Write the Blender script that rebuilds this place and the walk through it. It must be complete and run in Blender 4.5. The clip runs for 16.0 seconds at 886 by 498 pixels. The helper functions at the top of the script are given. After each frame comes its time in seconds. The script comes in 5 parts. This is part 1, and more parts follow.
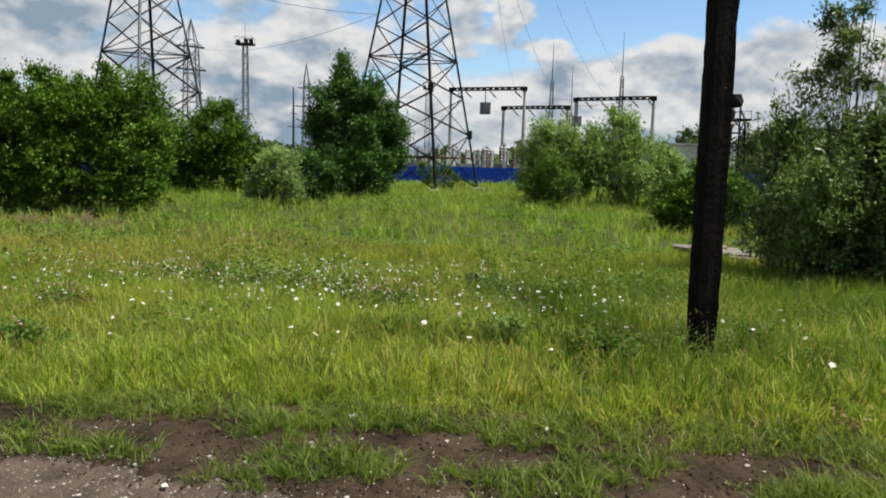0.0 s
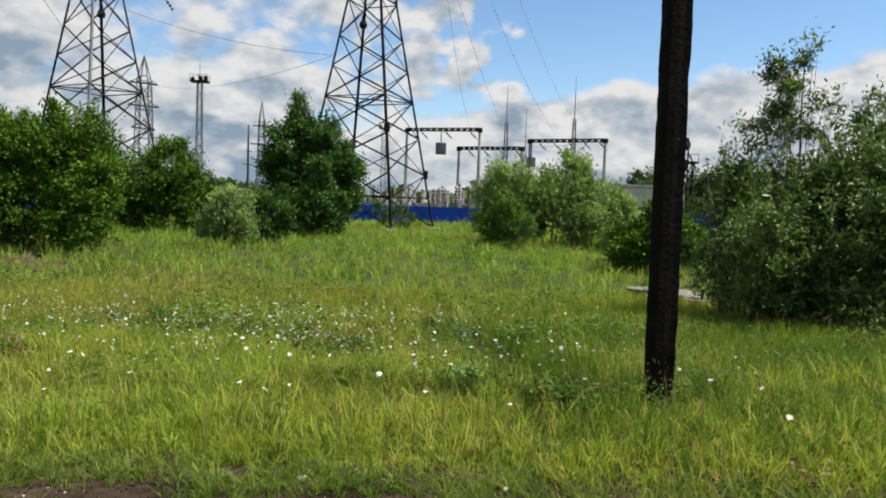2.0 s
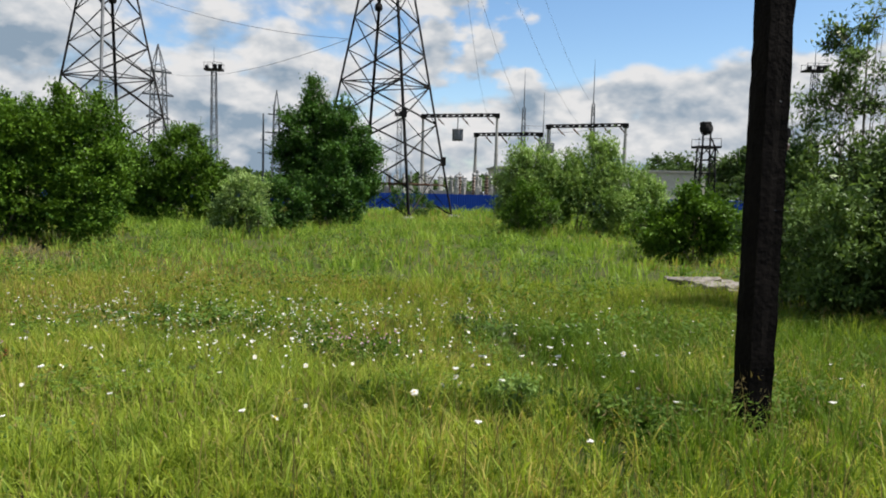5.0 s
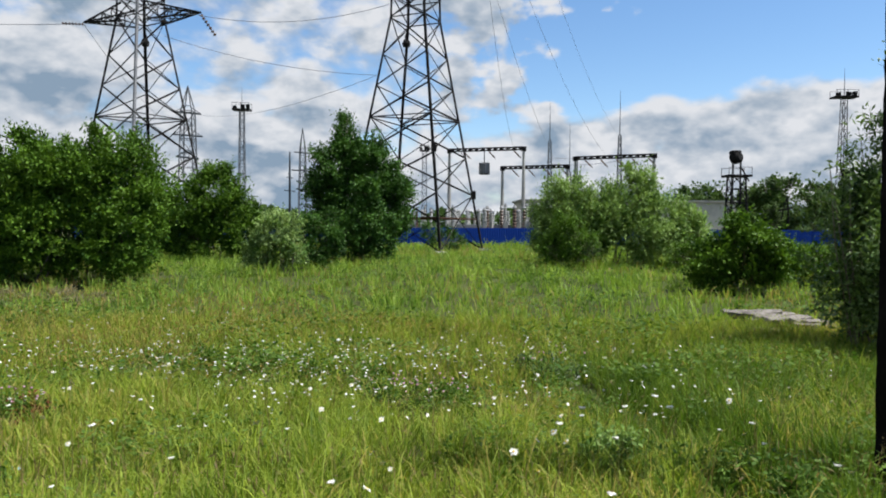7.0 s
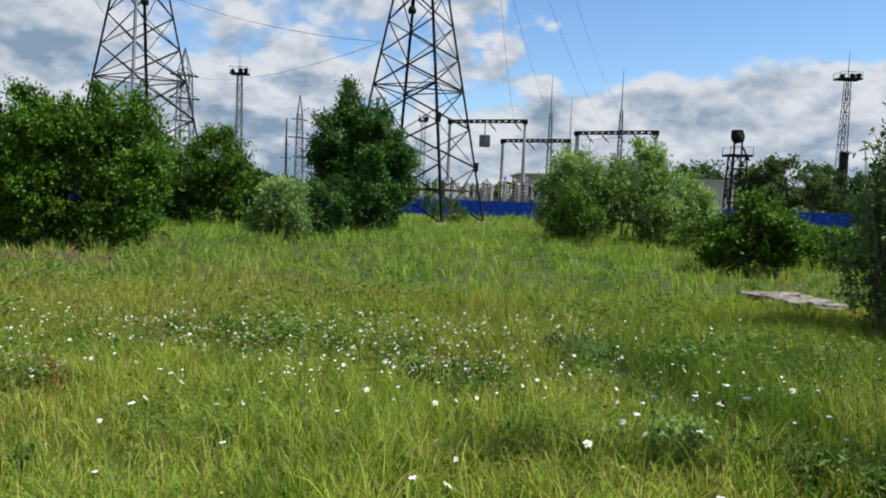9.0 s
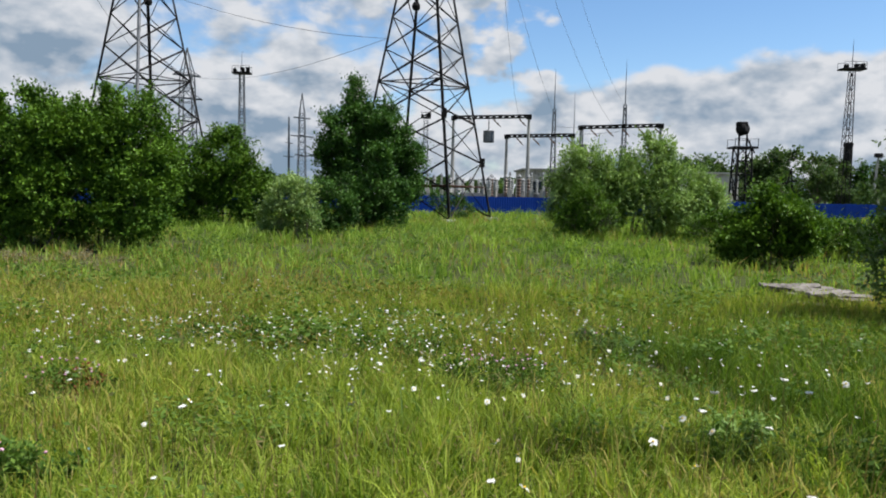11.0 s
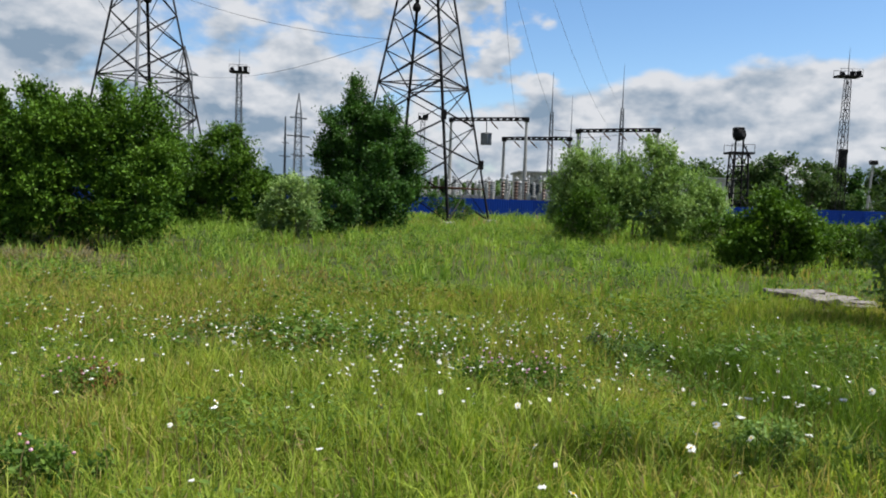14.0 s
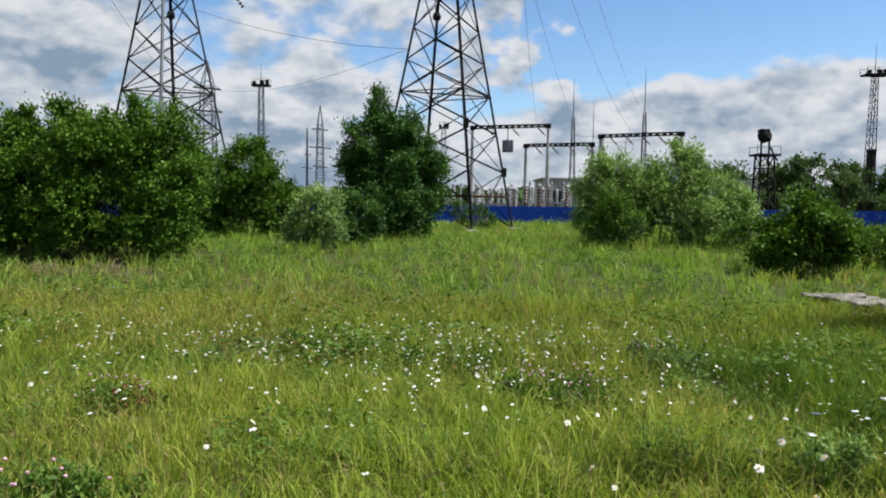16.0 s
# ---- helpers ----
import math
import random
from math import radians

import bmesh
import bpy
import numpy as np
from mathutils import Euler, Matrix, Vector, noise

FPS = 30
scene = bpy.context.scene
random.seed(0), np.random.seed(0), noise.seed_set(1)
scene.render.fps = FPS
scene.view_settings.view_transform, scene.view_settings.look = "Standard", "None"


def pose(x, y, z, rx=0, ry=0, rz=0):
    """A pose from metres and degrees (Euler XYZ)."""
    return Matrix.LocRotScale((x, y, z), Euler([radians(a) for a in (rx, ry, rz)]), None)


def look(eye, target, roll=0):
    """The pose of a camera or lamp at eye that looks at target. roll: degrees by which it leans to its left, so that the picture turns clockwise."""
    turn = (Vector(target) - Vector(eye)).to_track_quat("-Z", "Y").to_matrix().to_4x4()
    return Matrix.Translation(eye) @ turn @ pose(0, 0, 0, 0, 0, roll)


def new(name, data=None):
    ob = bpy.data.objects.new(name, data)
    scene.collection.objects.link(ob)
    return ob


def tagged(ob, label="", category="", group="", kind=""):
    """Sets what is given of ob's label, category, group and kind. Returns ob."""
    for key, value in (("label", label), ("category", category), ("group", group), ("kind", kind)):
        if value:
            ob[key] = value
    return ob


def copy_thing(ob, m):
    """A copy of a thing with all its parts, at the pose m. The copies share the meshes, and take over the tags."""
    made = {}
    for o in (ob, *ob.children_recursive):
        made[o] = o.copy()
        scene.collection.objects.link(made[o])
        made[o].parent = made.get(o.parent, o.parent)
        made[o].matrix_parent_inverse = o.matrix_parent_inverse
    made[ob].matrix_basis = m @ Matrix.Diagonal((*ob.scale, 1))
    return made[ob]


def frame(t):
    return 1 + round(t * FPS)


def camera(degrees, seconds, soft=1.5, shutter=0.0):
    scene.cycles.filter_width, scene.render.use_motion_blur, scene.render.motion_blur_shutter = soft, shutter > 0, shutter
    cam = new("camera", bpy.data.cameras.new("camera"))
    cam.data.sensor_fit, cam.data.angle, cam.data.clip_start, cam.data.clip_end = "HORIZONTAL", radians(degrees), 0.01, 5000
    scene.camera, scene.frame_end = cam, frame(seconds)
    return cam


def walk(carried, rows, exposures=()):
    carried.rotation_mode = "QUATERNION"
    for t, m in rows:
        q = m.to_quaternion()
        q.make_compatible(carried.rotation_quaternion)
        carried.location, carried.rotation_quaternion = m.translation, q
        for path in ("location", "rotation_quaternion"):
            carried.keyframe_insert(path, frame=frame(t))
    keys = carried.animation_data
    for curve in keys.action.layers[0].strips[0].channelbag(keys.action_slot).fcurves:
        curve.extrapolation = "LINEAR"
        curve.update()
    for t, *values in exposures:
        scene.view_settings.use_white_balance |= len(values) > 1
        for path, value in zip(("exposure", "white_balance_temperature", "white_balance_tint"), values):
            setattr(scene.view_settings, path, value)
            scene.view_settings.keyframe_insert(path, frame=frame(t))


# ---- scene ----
cam = camera(63.0, 16.0, soft=1.95)
PATH = [
    (0, (-0.03, -0.521, 1.595), (0.003, 1.465, 1.367), 1.4),
    (0.5, (-0.031, -0.52, 1.62), (0.044, 1.471, 1.446), 2.0),
    (1, (-0.036, -0.482, 1.635), (0.077, 1.509, 1.488), 2.0),
    (1.5, (-0.029, -0.477, 1.651), (0.116, 1.512, 1.505), 1.4),
    (2, (-0.033, -0.401, 1.669), (0.12, 1.589, 1.55), 1.8),
    (2.5, (0.027, -0.215, 1.661), (0.142, 1.78, 1.575), 0.6),
    (3, (0.074, -0.048, 1.669), (0.179, 1.946, 1.56), 1.5),
    (3.5, (0.074, 0.102, 1.654), (0.228, 2.091, 1.511), 1.6),
    (4, (0.038, 0.324, 1.651), (0.142, 2.319, 1.553), 1.0),
    (4.2, (0.016, 0.4, 1.644), (0.116, 2.392, 1.494), 1.4),
    (6.3, (-0.506, 1.027, 1.596), (-0.381, 3.017, 1.441), 1.1),
    (6.5, (-0.526, 1.065, 1.602), (-0.434, 3.058, 1.463), 1.5),
    (7, (-0.576, 1.263, 1.589), (-0.533, 3.261, 1.529), 0.4),
    (7.5, (-0.663, 1.44, 1.573), (-0.618, 3.438, 1.482), 1.4),
    (8, (-0.805, 1.539, 1.587), (-0.682, 3.533, 1.498), 0.6),
    (8.5, (-0.91, 1.55, 1.579), (-0.803, 3.541, 1.42), 2.4),
    (8.7, (-0.947, 1.576, 1.579), (-0.885, 3.57, 1.442), 2.0),
    (10.8, (-1.26, 1.727, 1.547), (-1.184, 3.721, 1.4), 2.2),
    (11, (-1.283, 1.738, 1.552), (-1.228, 3.731, 1.405), 1.2),
    (11.5, (-1.333, 1.74, 1.553), (-1.29, 3.732, 1.381), 1.5),
    (12, (-1.371, 1.761, 1.546), (-1.347, 3.753, 1.37), 1.8),
    (12.5, (-1.406, 1.767, 1.55), (-1.358, 3.759, 1.378), 2.0),
    (13, (-1.454, 1.771, 1.547), (-1.36, 3.762, 1.389), 1.9),
    (13.5, (-1.491, 1.755, 1.545), (-1.402, 3.743, 1.346), 2.2),
    (14, (-1.508, 1.788, 1.543), (-1.437, 3.782, 1.401), 1.9),
    (14.5, (-1.535, 1.85, 1.546), (-1.508, 3.845, 1.406), 0.9),
    (15, (-1.555, 1.921, 1.542), (-1.535, 3.916, 1.392), 1.0),
    (15.5, (-1.591, 1.947, 1.546), (-1.591, 3.942, 1.398), 0.9),
    (16, (-1.621, 1.975, 1.541), (-1.612, 3.971, 1.421), 0.8),
]
walk(cam, [(t, look(eye, target, roll)) for t, eye, target, roll in PATH],
     [(0, 0.84, 6800, 10), (4.2, 0.86, 6780, 10), (6.5, 0.86, 6700, 10), (7.4, 0.80, 6250, 10), (8.5, 0.77, 6250, 10), (11, 0.77, 6420, 10), (16, 0.78, 6400, 10)])

# ---- world, sun, exposure ----
SUN_EL, SUN_AZ = radians(60), radians(98)      # azimuth from +y towards +x

world = bpy.data.worlds.new("sky_world")
scene.world = world
world.use_nodes = True
wt = world.node_tree
wt.nodes.clear()


def wmath(op, a, b=None, c=None, clamp=False):
    n = wt.nodes.new("ShaderNodeMath")
    n.operation, n.use_clamp = op, clamp
    for k, v in enumerate((a, b, c)):
        if v is None:
            continue
        if isinstance(v, (int, float)):
            n.inputs[k].default_value = v
        else:
            wt.links.new(v, n.inputs[k])
    return n.outputs[0]


def wsmooth(x, lo, hi):
    n = wt.nodes.new("ShaderNodeMapRange")
    n.interpolation_type = "SMOOTHSTEP"
    n.inputs["From Min"].default_value, n.inputs["From Max"].default_value = lo, hi
    wt.links.new(x, n.inputs["Value"])
    return n.outputs[0]


sky = wt.nodes.new("ShaderNodeTexSky")
sky.sky_type, sky.sun_disc = "NISHITA", False
sky.sun_elevation, sky.sun_rotation = SUN_EL, SUN_AZ
sky.air_density, sky.dust_density, sky.ozone_density = 1.0, 0.25, 3.0
coord = wt.nodes.new("ShaderNodeTexCoord")
split = wt.nodes.new("ShaderNodeSeparateXYZ")
wt.links.new(coord.outputs["Generated"], split.inputs[0])
DX, DY, DZ = split.outputs


def cloud_noise(shift, scale, detail, rough, seed):
    """Billowing cloud density over the sky's dome; shift: looked up a little higher."""
    m = wt.nodes.new("ShaderNodeMapping")
    m.inputs["Location"].default_value = (seed, seed * 0.7, seed * 1.3 + shift)
    m.inputs["Scale"].default_value = (1.0, 1.0, 1.7)
    wt.links.new(coord.outputs["Generated"], m.inputs[0])
    n = wt.nodes.new("ShaderNodeTexNoise")
    n.inputs["Scale"].default_value, n.inputs["Detail"].default_value = scale, detail
    n.inputs["Roughness"].default_value, n.inputs["Distortion"].default_value = rough, 0.15
    wt.links.new(m.outputs[0], n.inputs["Vector"])
    v = wt.nodes.new("ShaderNodeTexVoronoi")
    v.feature = "SMOOTH_F1"
    v.inputs["Scale"].default_value, v.inputs["Smoothness"].default_value = scale * 2.3, 0.6
    v.inputs["Detail"].default_value, v.inputs["Roughness"].default_value = 2.0, 0.5
    wt.links.new(m.outputs[0], v.inputs["Vector"])
    return wmath("MULTIPLY_ADD", v.outputs["Distance"], -0.28, wmath("ADD", n.outputs[0], 0.13))


CLOUD_SEED = 3.1
base = cloud_noise(0.0, 6.2, 9, 0.58, CLOUD_SEED)
above = cloud_noise(0.045, 6.2, 4, 0.5, CLOUD_SEED)
# the clear gap opens to the right, above a sloping bank of cumulus
line = wmath("MULTIPLY_ADD", DX, 0.13, 0.125)
over = wsmooth(wmath("SUBTRACT", DZ, line), -0.03, 0.03)
side = wsmooth(wmath("MULTIPLY_ADD", DZ, -0.25, wmath("MULTIPLY_ADD", base, -0.35, wmath("ADD", DX, 0.13))), -0.06, 0.15)
gap = wmath("MULTIPLY", over, side)
bank = wmath("MULTIPLY", wsmooth(DX, 0.03, 0.20), wmath("SUBTRACT", 1.0, over))
dens = wmath("ADD", base, 0.27)
dens = wmath("MULTIPLY_ADD", gap, -0.44, dens)
dens = wmath("MULTIPLY_ADD", bank, 0.10, dens)
dens = wmath("MULTIPLY_ADD", wsmooth(DZ, 0.09, 0.0), 0.12, dens)
cover = wsmooth(dens, 0.43, 0.66)
lit = wsmooth(wmath("SUBTRACT", base, above), -0.15, 0.13)
fine = cloud_noise(0.0, 15.0, 8, 0.6, CLOUD_SEED + 2.0)
thick = wsmooth(dens, 0.56, 0.90)
shade = wmath("MULTIPLY_ADD", thick, -0.46, wmath("MULTIPLY_ADD", fine, 1.7, wmath("MULTIPLY_ADD", bank, 0.14, wmath("MULTIPLY_ADD", lit, 0.75, -0.32))), clamp=True)
ccol = wt.nodes.new("ShaderNodeMix")
ccol.data_type = "RGBA"
wt.links.new(shade, ccol.inputs[0])
ccol.inputs[6].default_value = (0.33, 0.45, 0.59, 1)
ccol.inputs[7].default_value = (0.97, 0.99, 1.03, 1)
bg_sky, bg_cloud = wt.nodes.new("ShaderNodeBackground"), wt.nodes.new("ShaderNodeBackground")
tone = wt.nodes.new("ShaderNodeHueSaturation")
tone.inputs["Saturation"].default_value = 1.12
wt.links.new(sky.outputs[0], tone.inputs["Color"])
wt.links.new(tone.outputs[0], bg_sky.inputs[0])
bg_sky.inputs[1].default_value = 0.092
wt.links.new(ccol.outputs[2], bg_cloud.inputs[0])
bg_cloud.inputs[1].default_value = 0.44
wmix, wout = wt.nodes.new("ShaderNodeMixShader"), wt.nodes.new("ShaderNodeOutputWorld")
wt.links.new(cover, wmix.inputs[0])
wt.links.new(bg_sky.outputs[0], wmix.inputs[1])
wt.links.new(bg_cloud.outputs[0], wmix.inputs[2])
wt.links.new(wmix.outputs[0], wout.inputs[0])

sun_data = bpy.data.lights.new("sun", "SUN")
sun_data.energy, sun_data.angle, sun_data.color = 5.0, radians(0.6), (1.0, 0.95, 0.87)
sun = new("sun", sun_data)
sun_dir = Vector((math.sin(SUN_AZ) * math.cos(SUN_EL), math.cos(SUN_AZ) * math.cos(SUN_EL), math.sin(SUN_EL)))
sun.matrix_world = look(sun_dir * 100, (0, 0, 0))


# ---- materials ----
def material(name, low, high, scale=6.0, rough=0.7, metal=0.0, bump=0.0, bump_scale=40.0, piece=0.0, spec=0.12, stain=None):
    """Two-scale colour variation between low and high, with fine relief; piece: variation from piece to piece."""
    m = bpy.data.materials.new(name)
    m.use_nodes = True
    t = m.node_tree
    b = t.nodes["Principled BSDF"]
    b.inputs["Roughness"].default_value, b.inputs["Metallic"].default_value = rough, metal
    b.inputs["Specular IOR Level"].default_value = spec
    c = t.nodes.new("ShaderNodeTexCoord")
    n1, n2 = t.nodes.new("ShaderNodeTexNoise"), t.nodes.new("ShaderNodeTexNoise")
    for n, s, d in ((n1, scale, 3), (n2, scale * 9, 5)):
        n.inputs["Scale"].default_value, n.inputs["Detail"].default_value = s, d
        t.links.new(c.outputs["Object"], n.inputs["Vector"])
    add = t.nodes.new("ShaderNodeMath")
    add.operation = "MULTIPLY_ADD"
    t.links.new(n2.outputs[0], add.inputs[0])
    add.inputs[1].default_value = 0.5
    t.links.new(n1.outputs[0], add.inputs[2])
    value = add.outputs[0]
    if piece:
        o = t.nodes.new("ShaderNodeObjectInfo")
        p = t.nodes.new("ShaderNodeMath")
        p.operation = "MULTIPLY_ADD"
        t.links.new(o.outputs["Random"], p.inputs[0])
        p.inputs[1].default_value = piece
        t.links.new(value, p.inputs[2])
        value = p.outputs[0]
    r = t.nodes.new("ShaderNodeValToRGB")
    r.color_ramp.elements[0].position, r.color_ramp.elements[1].position = 0.5, 1.0 + piece
    r.color_ramp.elements[0].color, r.color_ramp.elements[1].color = (*low, 1), (*high, 1)
    if stain:
        e = r.color_ramp.elements.new(0.56)
        e.color = (*low, 1)
        r.color_ramp.elements[0].color = (*stain, 1)
    t.links.new(value, r.inputs[0])
    t.links.new(r.outputs[0], b.inputs["Base Color"])
    if bump:
        n3, bp = t.nodes.new("ShaderNodeTexNoise"), t.nodes.new("ShaderNodeBump")
        n3.inputs["Scale"].default_value, n3.inputs["Detail"].default_value = bump_scale, 4
        t.links.new(c.outputs["Object"], n3.inputs["Vector"])
        bp.inputs["Strength"].default_value, bp.inputs["Distance"].default_value = bump, 0.02
        t.links.new(n3.outputs[0], bp.inputs["Height"])
        t.links.new(bp.outputs[0], b.inputs["Normal"])
    return m


def leaf_material(name, dark, light, through_light=0.35, rough=0.45, patch=0.25, dry=None, dry_amount=0.0, spec=0.12, island=0.45):
    """Leaves and blades: each island its own tone, soft patches over metres, light let through."""
    m = bpy.data.materials.new(name)
    m.use_nodes = True
    t = m.node_tree
    b, out = t.nodes["Principled BSDF"], t.nodes["Material Output"]
    b.inputs["Roughness"].default_value = rough
    b.inputs["Specular IOR Level"].default_value = spec
    g = t.nodes.new("ShaderNodeNewGeometry")
    c = t.nodes.new("ShaderNodeTexCoord")
    n = t.nodes.new("ShaderNodeTexNoise")
    n.inputs["Scale"].default_value, n.inputs["Detail"].default_value = patch, 4
    t.links.new(c.outputs["Object"], n.inputs["Vector"])
    k = t.nodes.new("ShaderNodeMath")
    k.operation = "MULTIPLY_ADD"
    t.links.new(g.outputs["Random Per Island"], k.inputs[0])
    k.inputs[1].default_value = island
    t.links.new(n.outputs[0], k.inputs[2])
    r = t.nodes.new("ShaderNodeValToRGB")
    r.color_ramp.elements[0].position, r.color_ramp.elements[1].position = 0.42, 0.55 + island
    r.color_ramp.elements[0].color, r.color_ramp.elements[1].color = (*dark, 1), (*light, 1)
    t.links.new(k.outputs[0], r.inputs[0])
    colour = r.outputs[0]
    if dry:
        w = t.nodes.new("ShaderNodeTexWhiteNoise")
        w.noise_dimensions = "1D"
        t.links.new(g.outputs["Random Per Island"], w.inputs["W"])
        n2 = t.nodes.new("ShaderNodeTexNoise")
        n2.inputs["Scale"].default_value, n2.inputs["Detail"].default_value = 0.16, 3
        t.links.new(c.outputs["Object"], n2.inputs["Vector"])
        s2 = t.nodes.new("ShaderNodeMath")
        s2.operation = "MULTIPLY_ADD"
        t.links.new(n2.outputs[0], s2.inputs[0])
        s2.inputs[1].default_value = 1.6
        t.links.new(w.outputs[0], s2.inputs[2])
        mr = t.nodes.new("ShaderNodeMapRange")
        mr.inputs["From Min"].default_value, mr.inputs["From Max"].default_value = 1.75 - dry_amount, 1.95 - dry_amount
        t.links.new(s2.outputs[0], mr.inputs["Value"])
        mx = t.nodes.new("ShaderNodeMix")
        mx.data_type = "RGBA"
        t.links.new(mr.outputs[0], mx.inputs[0])
        t.links.new(colour, mx.inputs[6])
        mx.inputs[7].default_value = (*dry, 1)
        colour = mx.outputs[2]
    t.links.new(colour, b.inputs["Base Color"])
    tr, mix = t.nodes.new("ShaderNodeBsdfTranslucent"), t.nodes.new("ShaderNodeMixShader")
    hue = t.nodes.new("ShaderNodeMix")
    hue.data_type, hue.blend_type = "RGBA", "MULTIPLY"
    hue.inputs[0].default_value = 1.0
    t.links.new(colour, hue.inputs[6])
    hue.inputs[7].default_value = (1.35, 1.4, 0.75, 1)
    t.links.new(hue.outputs[2], tr.inputs[0])
    mix.inputs[0].default_value = through_light
    t.links.new(b.outputs[0], mix.inputs[1])
    t.links.new(tr.outputs[0], mix.inputs[2])
    t.links.new(mix.outputs[0], out.inputs[0])
    return m


M_GRASS = leaf_material("meadow_grass", (0.052, 0.112, 0.010), (0.300, 0.368, 0.052), 0.40, 0.5, 2.6, (0.36, 0.30, 0.09), 0.20)
M_GRASS_FAR = leaf_material("far_meadow_grass", (0.072, 0.155, 0.020), (0.280, 0.390, 0.066), 0.40, 0.5, 0.6, (0.30, 0.225, 0.085), 0.14)
M_LUSH = leaf_material("lush_grass", (0.032, 0.076, 0.008), (0.145, 0.225, 0.030), 0.34, 0.5, 1.4)
M_TUFT = leaf_material("verge_grass", (0.04, 0.085, 0.012), (0.17, 0.22, 0.04), 0.38, 0.5, 1.5, (0.28, 0.23, 0.11), 0.12)
M_STALK = leaf_material("seed_stalk", (0.11, 0.085, 0.035), (0.22, 0.17, 0.08), 0.3, 0.6, 0.5)
M_SORREL = leaf_material("sorrel_seed", (0.16, 0.115, 0.03), (0.30, 0.22, 0.07), 0.3, 0.7, 0.5, spec=0.03)
M_DEAD = leaf_material("dead_weed", (0.09, 0.085, 0.045), (0.23, 0.21, 0.13), 0.25, 0.7, 1.5)
M_LEAF_ELM = leaf_material("broad_leaf", (0.014, 0.044, 0.005), (0.100, 0.190, 0.020), 0.18, 0.5, 1.9, spec=0.08, island=0.24)
M_LEAF_BIRCH = leaf_material("birch_leaf", (0.011, 0.038, 0.007), (0.070, 0.155, 0.028), 0.18, 0.48, 1.7, spec=0.12, island=0.26)
M_LEAF_WILLOW = leaf_material("willow_leaf", (0.055, 0.12, 0.020), (0.27, 0.385, 0.12), 0.24, 0.45, 1.5, spec=0.12, island=0.28)
M_LEAF_SILVER = leaf_material("silver_willow_leaf", (0.05, 0.12, 0.022), (0.29, 0.39, 0.15), 0.26, 0.5, 1.6, spec=0.08)
M_LEAF_GOAT = leaf_material("grey_willow_leaf", (0.013, 0.038, 0.008), (0.145, 0.225, 0.068), 0.2, 0.42, 1.8, spec=0.16, island=0.36)
M_LEAF_FAR = leaf_material("far_tree_leaf", (0.026, 0.058, 0.017), (0.085, 0.135, 0.043), 0.3, 0.6, 0.15)
M_LEAF_WEED = leaf_material("weed_leaf", (0.03, 0.075, 0.010), (0.11, 0.18, 0.03), 0.32, 0.6, 1.0, spec=0.12)
M_CLOVER = material("clover_bloom", (0.30, 0.14, 0.20), (0.52, 0.34, 0.40), 30, 0.8)
M_PETAL = material("white_petal", (0.42, 0.42, 0.38), (0.62, 0.62, 0.58), 40, 0.6)
M_YELLOW = material("yellow_disc", (0.55, 0.36, 0.03), (0.7, 0.5, 0.06), 60, 0.8)
M_BARK = material("grey_bark", (0.07, 0.06, 0.045), (0.20, 0.18, 0.14), 5, 0.9, bump=0.5)
M_BIRCH_BARK = material("birch_bark", (0.12, 0.11, 0.10), (0.5, 0.48, 0.44), 4, 0.8, bump=0.3)
M_SOIL = material("dark_soil", (0.012, 0.0085, 0.006), (0.055, 0.040, 0.028), 2.2, 0.97, bump=0.9, bump_scale=30, spec=0.03)
M_ROAD = material("gravel_road", (0.036, 0.028, 0.021), (0.105, 0.083, 0.066), 5.0, 0.95, bump=1.0, bump_scale=60, spec=0.05)
M_GROUND = material("meadow_floor", (0.022, 0.032, 0.009), (0.06, 0.072, 0.02), 0.35, 0.95, bump=0.6, bump_scale=14)
M_STONE = material("pebble", (0.10, 0.09, 0.08), (0.32, 0.30, 0.28), 8, 0.85, piece=0.4)
M_POLE = material("tarred_timber", (0.0022, 0.0020, 0.0020), (0.0085, 0.0072, 0.0066), 3.0, 0.9, bump=0.5, bump_scale=26, spec=0.05)
M_STEEL_DARK = material("dark_weathered_steel", (0.0045, 0.0045, 0.005), (0.014, 0.013, 0.0125), 1.2, 0.8, 0.0, spec=0.15, stain=(0.02, 0.011, 0.008))
M_STEEL_GREY = material("galvanised_steel", (0.10, 0.105, 0.115), (0.22, 0.225, 0.235), 1.0, 0.55, 0.3)
M_STEEL_FAR = material("grey_painted_steel", (0.045, 0.052, 0.062), (0.11, 0.12, 0.135), 0.5, 0.65, 0.0)
M_RUST = material("rusty_steel", (0.025, 0.013, 0.009), (0.08, 0.04, 0.025), 2.0, 0.8)
M_CONCRETE = material("concrete", (0.20, 0.20, 0.195), (0.36, 0.355, 0.34), 0.5, 0.85, bump=0.2)
M_WALL = material("pale_render_wall", (0.40, 0.37, 0.33), (0.58, 0.54, 0.48), 0.25, 0.9, bump=0.2, stain=(0.24, 0.21, 0.19))
M_DARK_GLASS = material("dark_window", (0.02, 0.025, 0.03), (0.05, 0.06, 0.07), 1, 0.15)
M_BLUE = material("blue_painted_sheet", (0.004, 0.024, 0.175), (0.008, 0.042, 0.27), 0.6, 0.42, piece=0.3)
M_PORCELAIN = material("grey_porcelain", (0.25, 0.255, 0.26), (0.48, 0.48, 0.47), 3, 0.3)
M_BROWN_PORC = material("brown_porcelain", (0.08, 0.05, 0.04), (0.16, 0.11, 0.09), 3, 0.3)
